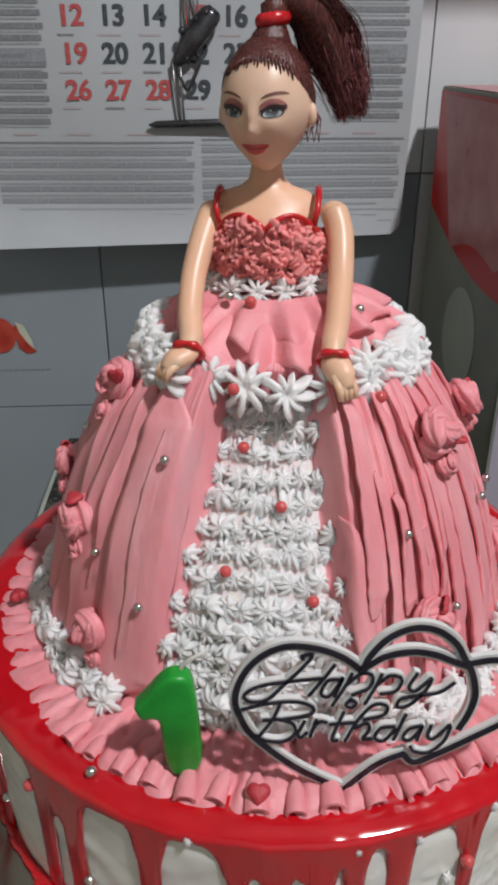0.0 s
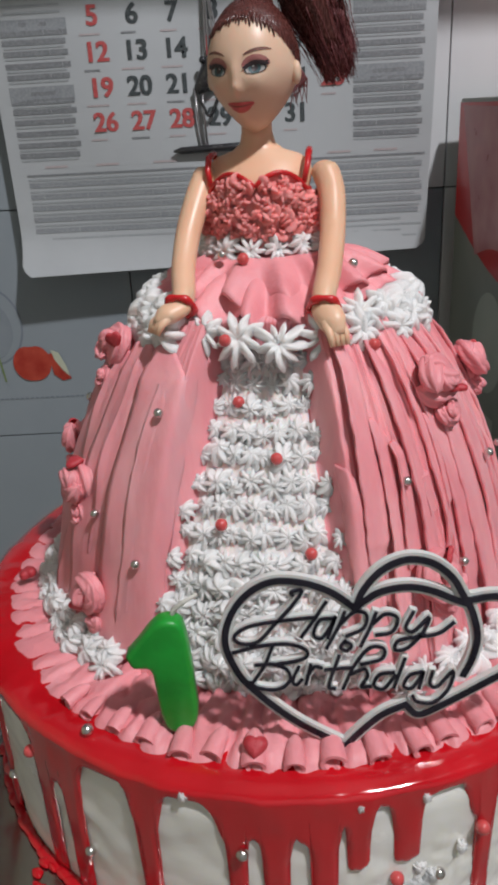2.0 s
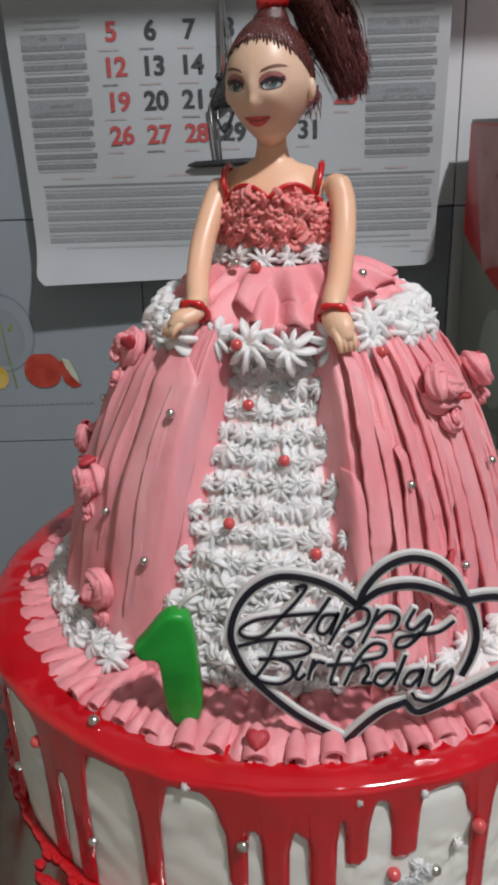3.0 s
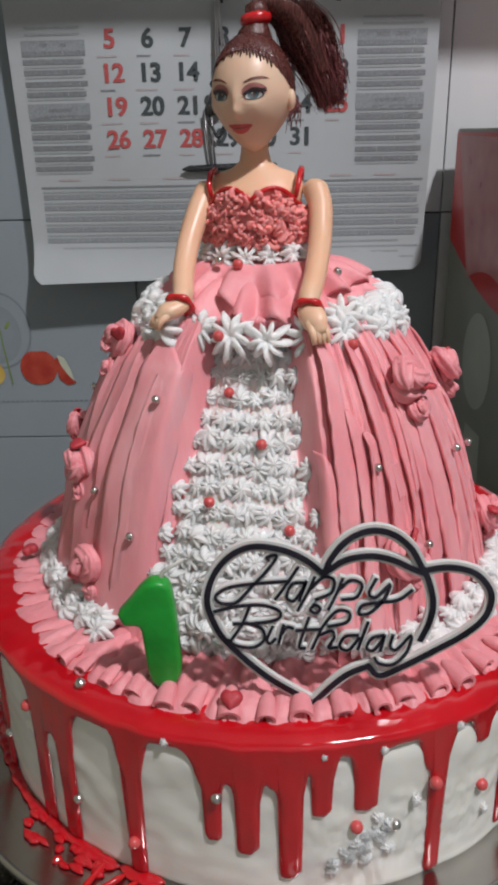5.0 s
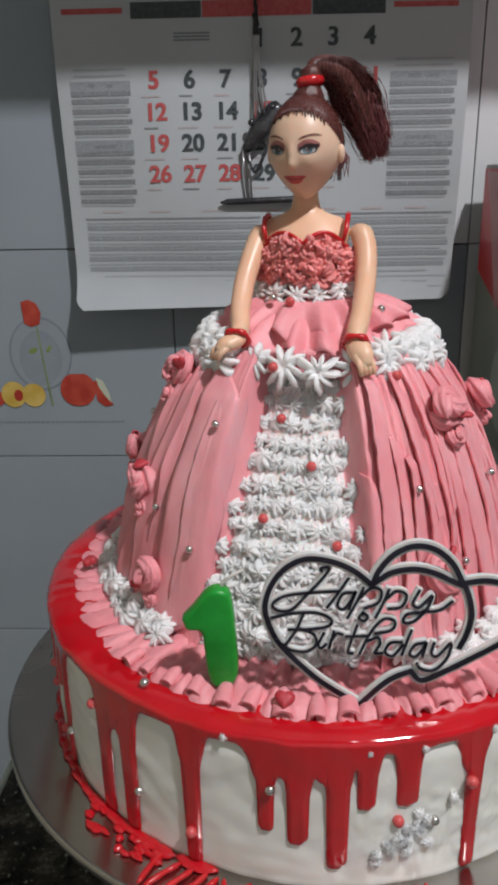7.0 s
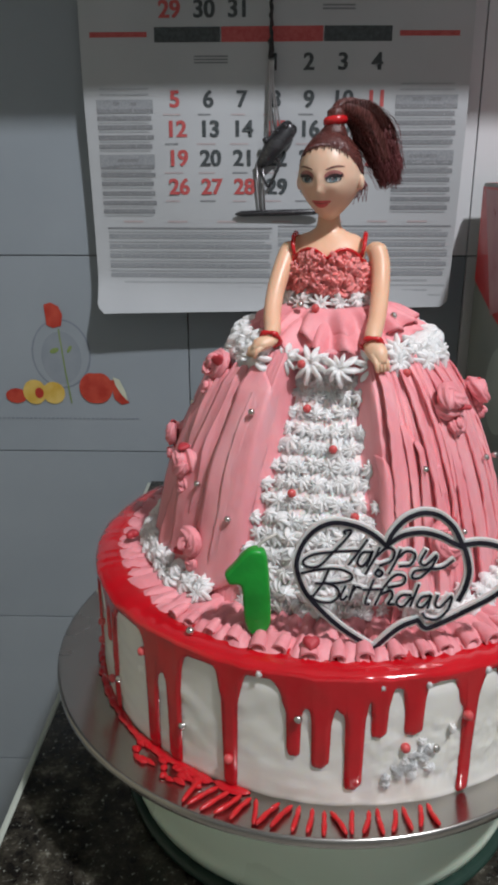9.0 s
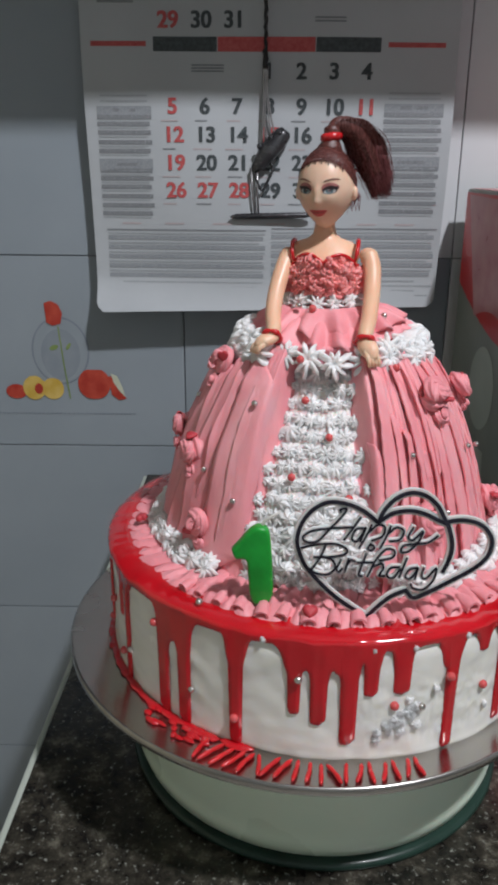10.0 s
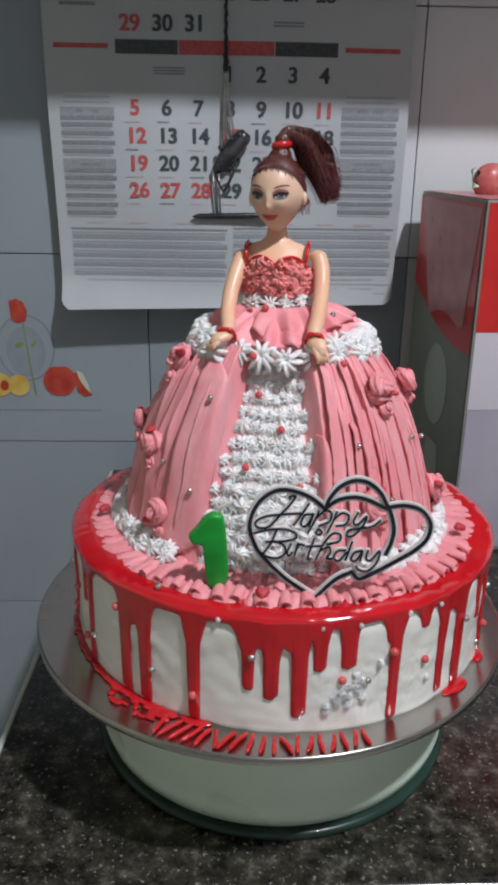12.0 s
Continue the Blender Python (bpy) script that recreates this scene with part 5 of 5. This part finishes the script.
rows = []
for s in np.linspace(0, 1, 26):
    ring = []
    for k in range(120):
        a = -math.pi + k / 120 * math.tau
        lo = hairline(a) + 0.015 * math.sin(k * 2.7)
        uz = lo + (0.999 - lo) * s ** 0.8
        cr = math.sqrt(max(0, 1 - uz * uz))
        puff = 1.0 + 0.055 * min(1, s * 5 + 0.2) + 0.010 * math.sin(k * 1.9) * (1 - s)
        x, y = head_width(uz) * cr * math.sin(a) * puff, -head_depth(uz) * cr * math.cos(a) * puff
        ring.append(head_world((x, y * (1.05 if y > 0 else 1), HC * uz * (1.0 + 0.085 * s))))
    rows.append(ring)
doll.grid(np.array(rows), HR, True)
for k in range(21):
    a = -0.95 + 1.9 * k / 20
    pts = []
    for d in (0.10, 0.0, -0.055 - 0.03 * ((k * 7) % 3)):
        uz = hairline(a) + d
        cr = math.sqrt(max(0, 1 - uz * uz)) * 1.018
        pts.append(head_world((head_width(uz) * cr * math.sin(a), -head_depth(uz) * cr * math.cos(a), HC * uz)))
    doll.tube(pts, [0.0006, 0.0005, 0.0002], 6, HR)

# ponytail: a band, a knot and many strands falling to one side
BANDP = Vector((-0.0035, -0.0030, 0.3446))
doll.tube([BANDP + Vector((0.0032 * math.cos(a), 0.0031 * math.sin(a), 0.0005 * math.cos(a))) for a in np.linspace(0, math.tau, 25)], [0.0019 + 0.0003 * (k % 2) for k in range(25)], 10, BAND)
doll.tube([BANDP - Vector((0.0006, 0.0002, 0.0066)), BANDP - Vector((0.0003, 0.0001, 0.0042)), BANDP - Vector((0, 0, 0.0020)), BANDP, BANDP + Vector((0.0005, 0, 0.003)), BANDP + Vector((0.0012, 0.0004, 0.0062))], [0.0066, 0.0056, 0.0043, 0.0034, 0.0042, 0.0012], 24, HR)
TAIL = ((0, 0, 0.001, 0.0030), (0.0030, 0.002, 0.0054, 0.0042), (0.0115, 0.005, 0.0030, 0.0064), (0.0182, 0.008, -0.0055, 0.0070), (0.0228, 0.010, -0.0145, 0.0062), (0.0268, 0.011, -0.0235, 0.0046))
core = smooth_line([BANDP + Vector(p[:3]) for p in TAIL], 6)
widths = np.interp(np.arange(len(core)), np.arange(6) * 6, [0.86 * p[3] for p in TAIL])
widths[-6:] *= np.linspace(0.8, 0.1, 6)
doll.tube(core, [float(w) for w in widths], 20, HR)
rnd = random.Random(5)
for k in range(1500):
    ang0, rad = rnd.uniform(0, math.tau), math.sqrt(rnd.uniform(0.35, 1.0))
    ox, oy = math.cos(ang0) * rad, math.sin(ang0) * rad
    fall, flare = rnd.uniform(0.72, 1.16), rnd.uniform(0.85, 1.15) + (0.35 if rnd.random() < 0.08 else 0)
    pts = []
    for t_, (x, y, z, w) in enumerate(TAIL):
        if t_ > 2:
            z = z * fall - 0.002 * (1 - fall)
            w *= flare
        j = 0.00026 * t_
        pts.append((BANDP.x + x + w * ox * 0.95 + rnd.uniform(-j, j), BANDP.y + y + w * oy * 0.8, BANDP.z + z + w * (0.55 * ox - 0.35 * oy) * (0.9 if t_ < 4 else 0.4) + rnd.uniform(-j, j)))
    line = smooth_line(pts, 4)
    n = len(line)
    cut = int(n * rnd.uniform(0.60, 0.85))
    doll.tube(line[:cut + 1], 0.00013, 3, HR)
    doll.tube(line[cut:], [0.00013 * (1 - 0.6 * j / (n - cut)) for j in range(n - cut)], 3, HT if rnd.random() < 0.6 else HR)
for k in range(16):
    root = Vector(head_world((0.0128 - 0.0005 * k, 0.005 + 0.0005 * k, 0.0005 - 0.0002 * k)))
    doll.tube([root, root + Vector((0.003, 0.002, -0.004)), root + Vector((0.0028 + 0.0016 * math.sin(5 * k), 0.003, -0.008 - 0.0025 * math.cos(3 * k)))], [0.00022, 0.0002, 0.0001], 4, HT)
doll_ob = put("doll", doll.mesh("doll", [SKIN, FACE, HAIR, HAIR_TIP, RED_GEL, LIPS, EYE_DARK, EYE_BLUE, EYE_WHITE, EYE_SHADOW, BROW]))
tagged(doll_ob, "plastic doll with dark brown ponytail standing in the cake", "doll")

# ---- candle ----
candle = thing("number_candle", "green wax candle shaped like the number one", "candle", (-0.036, -0.095, 0.1515))
corner = [(-47.2, 176.9), (-45.6, 173.2), (-41.2, 172.4), (-40.3, 166.0), (-39.4, 156.0), (-37.2, 151.4), (-32.4, 151.6), (-29.6, 156.0), (-29.7, 166.0), (-30.6, 180.0), (-32.0, 186.4), (-36.2, 187.8), (-40.0, 185.6), (-44.0, 180.6)]
outline = [Vector((x / 1000 + 0.036, 0, z / 1000 - 0.1515)) for x, z in [tuple(p) for p in smooth_line(corner + corner[:1], 4)[:-1]]]
bm = bmesh.new()
face = bm.faces.new([bm.verts.new(p - Vector((0, 0.0035, 0))) for p in outline])
made = bmesh.ops.extrude_face_region(bm, geom=[face])
bmesh.ops.translate(bm, verts=[v for v in made["geom"] if isinstance(v, bmesh.types.BMVert)], vec=(0, 0.0062, 0))
bmesh.ops.recalc_face_normals(bm, faces=bm.faces)
rim_edges = [e for e in bm.edges if abs(e.verts[0].co.y - e.verts[1].co.y) < 1e-6]
bmesh.ops.bevel(bm, geom=rim_edges, offset=0.0014, segments=3, affect="EDGES", profile=0.5)
me = bpy.data.meshes.new("wax")
bm.to_mesh(me)
bm.free()
me.materials.append(WAX)
me.polygons.foreach_set("use_smooth", [True] * len(me.polygons))
put("wax", me, candle)
b = Build()
b.tube([(0.0012, 0.0005, 0.033), (0.0022, 0.0005, 0.0375), (0.0052, 0.0005, 0.0398), (0.0088, 0.0005, 0.0420)], [0.0008, 0.0007, 0.0006, 0.0004], 6)
put("wick", b.mesh("wick", WICK), candle, label="pale wick")

# ---- topper: two hearts and script lettering cut from acrylic ----
topper = thing("cake_topper", "black mirror acrylic heart topper reading Happy Birthday", "cake topper", (0.0194, -0.1040, 0.1493))
topper.scale = (0.979,) * 3


def ribbon(name, strokes, width, per=7, extra=0.0018):
    base, dark = Build(), Build()
    for turn, pts in enumerate(strokes):
        step = 0.00006 * (turn + {"left_heart": 0, "right_heart": 2, "upper_heart": 4}.get(name, 0))
        line = [np.array((x / 1000 - 0.02, z / 1000 - 0.146)) for x, z in smooth_line(pts, per)]
        n = len(line)
        for bld, w, y0, y1, slot in ((base, width + extra, -0.0004, 0.0012, 0), (dark, width, -0.0009, -0.0004, 0)):
            L, R = [], []
            for k in range(n):
                d = line[min(k + 1, n - 1)] - line[max(k - 1, 0)]
                d = d / (np.linalg.norm(d) + 1e-9)
                side = np.array((-d[1], d[0])) * w / 2
                ext = d * w / 2 * (-1 if k == 0 else 1 if k == n - 1 else 0)
                p = line[k] + ext * 0.6
                L.append(p + side)
                R.append(p - side)
            ring = np.array([[(L[k][0], y0 - step, L[k][1]), (R[k][0], y0 - step, R[k][1]), (R[k][0], y1 - step, R[k][1]), (L[k][0], y1 - step, L[k][1])] for k in range(n)])
            o = len(bld.v)
            bld.grid(ring, slot, True)
            bld.f += [(o, o + 1, o + 2, o + 3), (o + 4 * n - 4, o + 4 * n - 3, o + 4 * n - 2, o + 4 * n - 1)]
            bld.i += [slot, slot]
    backing = put(name, base.mesh(name, ACRYLIC, False), topper, label="pale acrylic backing")
    put("mirror_face", dark.mesh("mirror_face", MIRROR_BLACK, False), backing, label="black mirror face")


ribbon("left_heart", [[(12.9, 191.5), (7.0, 196.5), (0.0, 199.7), (-7.7, 200.5), (-14.0, 197.3), (-18.5, 191.2), (-20.4, 183.4), (-18.7, 175.9), (-14.8, 168.7), (-3.5, 156.7), (10.3, 146.8)],
                      [(13.3, 192.2), (18.7, 195.9), (25.7, 197.1), (32.0, 195.7), (37.6, 192.9), (40.8, 191.5)]], 0.0017)
ribbon("right_heart", [[(10.3, 146.8), (15.6, 152.9), (20.5, 157.3), (26.4, 160.2)], [(26.4, 160.2), (30.1, 156.7), (36.9, 160.0), (45.6, 165.3), (54.1, 170.9), (59.3, 176.5), (60.7, 183.0), (58.6, 188.0), (54.4, 191.7), (47.7, 193.2), (41.1, 192.4)]], 0.0017)
ribbon("upper_heart", [[(12.9, 191.5), (14.8, 196.8), (19.3, 202.4), (25.4, 205.1), (31.6, 203.9), (36.8, 199.5), (39.8, 194.2), (42.5, 188.8), (44.2, 181.4), (43.4, 174.9), (41.3, 169.2)]], 0.0017)
WORD_ONE = [[(-2.7, 196.2), (-3.1, 197.3), (-0.4, 197.5), (-3.1, 193.1), (-7.2, 188.3), (-12.0, 182.8), (-16.4, 182.4), (-18.0, 184.8), (-14.3, 187.5), (-7.1, 188.7), (3.1, 189.4)],
            [(5.5, 193.9), (2.3, 188.5), (-0.9, 183.6)],
            [(7.5, 188.9), (3.9, 188.5), (2.3, 184.4), (4.3, 183.0), (6.7, 186.7), (7.9, 189.4), (5.9, 183.0)],
            [(10.2, 190.7), (8.7, 186.6), (5.5, 179.8)], [(9.1, 187.1), (12.6, 190.6), (15.7, 189.7), (15.0, 185.6), (10.7, 183.4)]]
WORD_ONE_END = [[(18.1, 190.1), (16.6, 185.6), (14.3, 180.1)], [(17.4, 186.9), (20.4, 189.6), (23.6, 188.2), (22.2, 184.1), (18.2, 183.3)],
                [(27.5, 189.9), (25.7, 185.4), (27.7, 184.0), (31.5, 188.1), (30.1, 183.5), (26.3, 178.9), (23.2, 178.5), (23.9, 181.3), (28.6, 182.2), (34.1, 183.0), (37.9, 186.1)],
                [(10.3, 182.0), (11.9, 180.6), (10.7, 179.0), (9.1, 180.2), (10.3, 182.0)]]
WORD_TWO = [[(-18.5, 179.7), (-11.3, 181.4), (-4.1, 181.5), (0.3, 179.4), (-0.1, 177.0), (-4.9, 175.7), (-13.0, 175.4)], [(-8.5, 180.9), (-10.6, 175.3), (-14.0, 169.7)],
            [(-9.4, 175.8), (-5.0, 173.8), (-4.2, 170.0), (-7.5, 167.3), (-12.4, 168.0), (-14.8, 170.1)],
            [(-1.8, 174.4), (-3.4, 170.2), (-2.6, 168.6), (-1.0, 170.2)], [(1.4, 174.9), (0.0, 168.7)], [(0.5, 171.4), (2.3, 174.2), (4.2, 173.8)],
            [(8.7, 177.4), (6.0, 167.9), (7.6, 166.9)], [(5.1, 173.2), (12.0, 173.5)]]
WORD_TWO_END = [[(9.7, 166.8), (12.8, 174.5), (16.7, 179.6), (20.3, 179.0), (19.6, 175.8), (14.4, 174.4)], [(12.0, 171.6), (15.3, 173.0), (16.1, 170.6), (14.5, 167.3), (17.0, 167.2)],
                [(23.0, 171.4), (19.3, 171.0), (17.8, 167.7), (20.3, 166.2), (23.4, 170.5)], [(25.7, 175.7), (23.1, 166.6)],
                [(30.3, 171.3), (27.1, 170.4), (25.6, 167.1), (27.6, 166.1), (29.9, 169.4), (30.7, 171.3), (29.7, 166.0)],
                [(33.1, 171.3), (32.5, 167.4), (34.5, 166.4), (38.4, 171.2), (37.4, 165.4), (33.6, 161.1), (29.4, 161.6), (28.1, 163.6)]]
ribbon("word_happy", WORD_ONE + WORD_ONE_END, 0.00084, 6, 0.0011)
ribbon("word_birthday", WORD_TWO + WORD_TWO_END, 0.00084, 6, 0.0011)

# ---- printed fruit on the tile, and the tiles ----


def flat_print(name, pts, mat, lift):
    b = Build()
    b.add([(x, WALL_Y - lift, z) for x, z in pts], [tuple(range(len(pts)))])
    put(name, b.mesh(name, mat, False), wall_north)


def oval(cx, cz, rx, rz, n=36, dent=0.0, skew=0.0):
    return [(cx + rx * math.cos(a) + skew * math.sin(a), cz + rz * math.sin(a) * (1 - dent * math.exp(-(math.cos(a) / 0.35) ** 2) * (1 if math.sin(a) > 0 else 0.4)))
            for a in np.linspace(0, math.tau, n, endpoint=False)]


flat_print("printed_plate", oval(-0.2585, 0.1480, 0.0325, 0.0385), RING_GREY, 0.0003)
flat_print("printed_plate", oval(-0.2585, 0.1480, 0.0305, 0.0365), TILE, 0.0005)
flat_print("printed_plate", oval(-0.2585, 0.1440, 0.0220, 0.0290), RING_PALE, 0.0007)
flat_print("printed_stem", [(-0.2600, 0.176), (-0.2585, 0.176), (-0.2545, 0.130), (-0.2500, 0.093), (-0.2515, 0.093), (-0.2560, 0.130)], LEAF, 0.0011)
flat_print("printed_leaf", oval(-0.2655, 0.1520, 0.0046, 0.0032, 16, 0, 0.002), LEAF, 0.0011)
flat_print("printed_leaf", oval(-0.2490, 0.1535, 0.0022, 0.0040, 16, 0, 0.002), LEAF, 0.0011)
flat_print("printed_rose", [(-0.2730, 0.2015), (-0.2655, 0.2040), (-0.2575, 0.2000), (-0.2535, 0.1905), (-0.2560, 0.1790), (-0.2650, 0.1765), (-0.2715, 0.1800)], FRUIT_RED, 0.0013)
flat_print("printed_apple", oval(-0.2225, 0.1105, 0.0185, 0.0185, 40, 0.12), FRUIT_RED, 0.0013)
flat_print("printed_slice", [(-0.2060, 0.1190), (-0.2010, 0.1200), (-0.1945, 0.1100), (-0.1865, 0.0935), (-0.1950, 0.0915), (-0.2030, 0.0980)], FRUIT_RED, 0.0011)
flat_print("printed_slice", [(-0.2035, 0.1230), (-0.1960, 0.1200), (-0.1900, 0.1060), (-0.1880, 0.0955), (-0.1945, 0.1030), (-0.2005, 0.1130)], FRUIT_PALE, 0.0015)
flat_print("printed_peach", oval(-0.2910, 0.1055, 0.0130, 0.0140), FRUIT_YELLOW, 0.0013)
flat_print("printed_peach", oval(-0.2700, 0.1045, 0.0125, 0.0125), FRUIT_YELLOW, 0.0011)
flat_print("printed_stone", oval(-0.2860, 0.1045, 0.0048, 0.0062, 16), FRUIT_RED, 0.0016)
flat_print("printed_slice", oval(-0.3120, 0.1010, 0.0120, 0.0085, 20), FRUIT_RED, 0.0011)
for k in range(34):
    x = -0.345 + k * 0.0050
    flat_print("printed_dash", [(x, 0.0745), (x + 0.0032, 0.0745), (x + 0.0032, 0.0757), (x, 0.0757)], RING_GREY, 0.0007)

tile_mesh = bevelled((0.0006, 0, 0.0006), (TILE_W - 0.0006, 0.006, TILE_H - 0.0006), 0.0005, TILE, "tile")
lit_tile = bevelled((0.0006, 0, 0.0006), (TILE_W - 0.0006, 0.006, TILE_H - 0.0006), 0.0005, TILE_LIT, "lit_tile")
HIGH = 0.0290  # one course is taller
tall_tile = bevelled((0.0006, 0, 0.0006), (TILE_W - 0.0006, 0.006, TILE_H + HIGH - 0.0006), 0.0005, TILE, "tile")
tall_lit = bevelled((0.0006, 0, 0.0006), (TILE_W - 0.0006, 0.006, TILE_H + HIGH - 0.0006), 0.0005, TILE_LIT, "lit_tile")
for row in range(-4, 5):
    for col in range(-4, 6):
        # right of the calendar the tiles take the brighter colour that stands for stronger light
        grey = col < (0 if row > 0 else 1)
        kind = (tall_tile if grey else tall_lit) if row == 1 else (tile_mesh if grey else lit_tile)
        put("tile", kind, wall_north, Matrix.Translation((-0.1190 + TILE_W * col, WALL_Y, 0.036 + TILE_H * row + (HIGH if row > 1 else 0))))
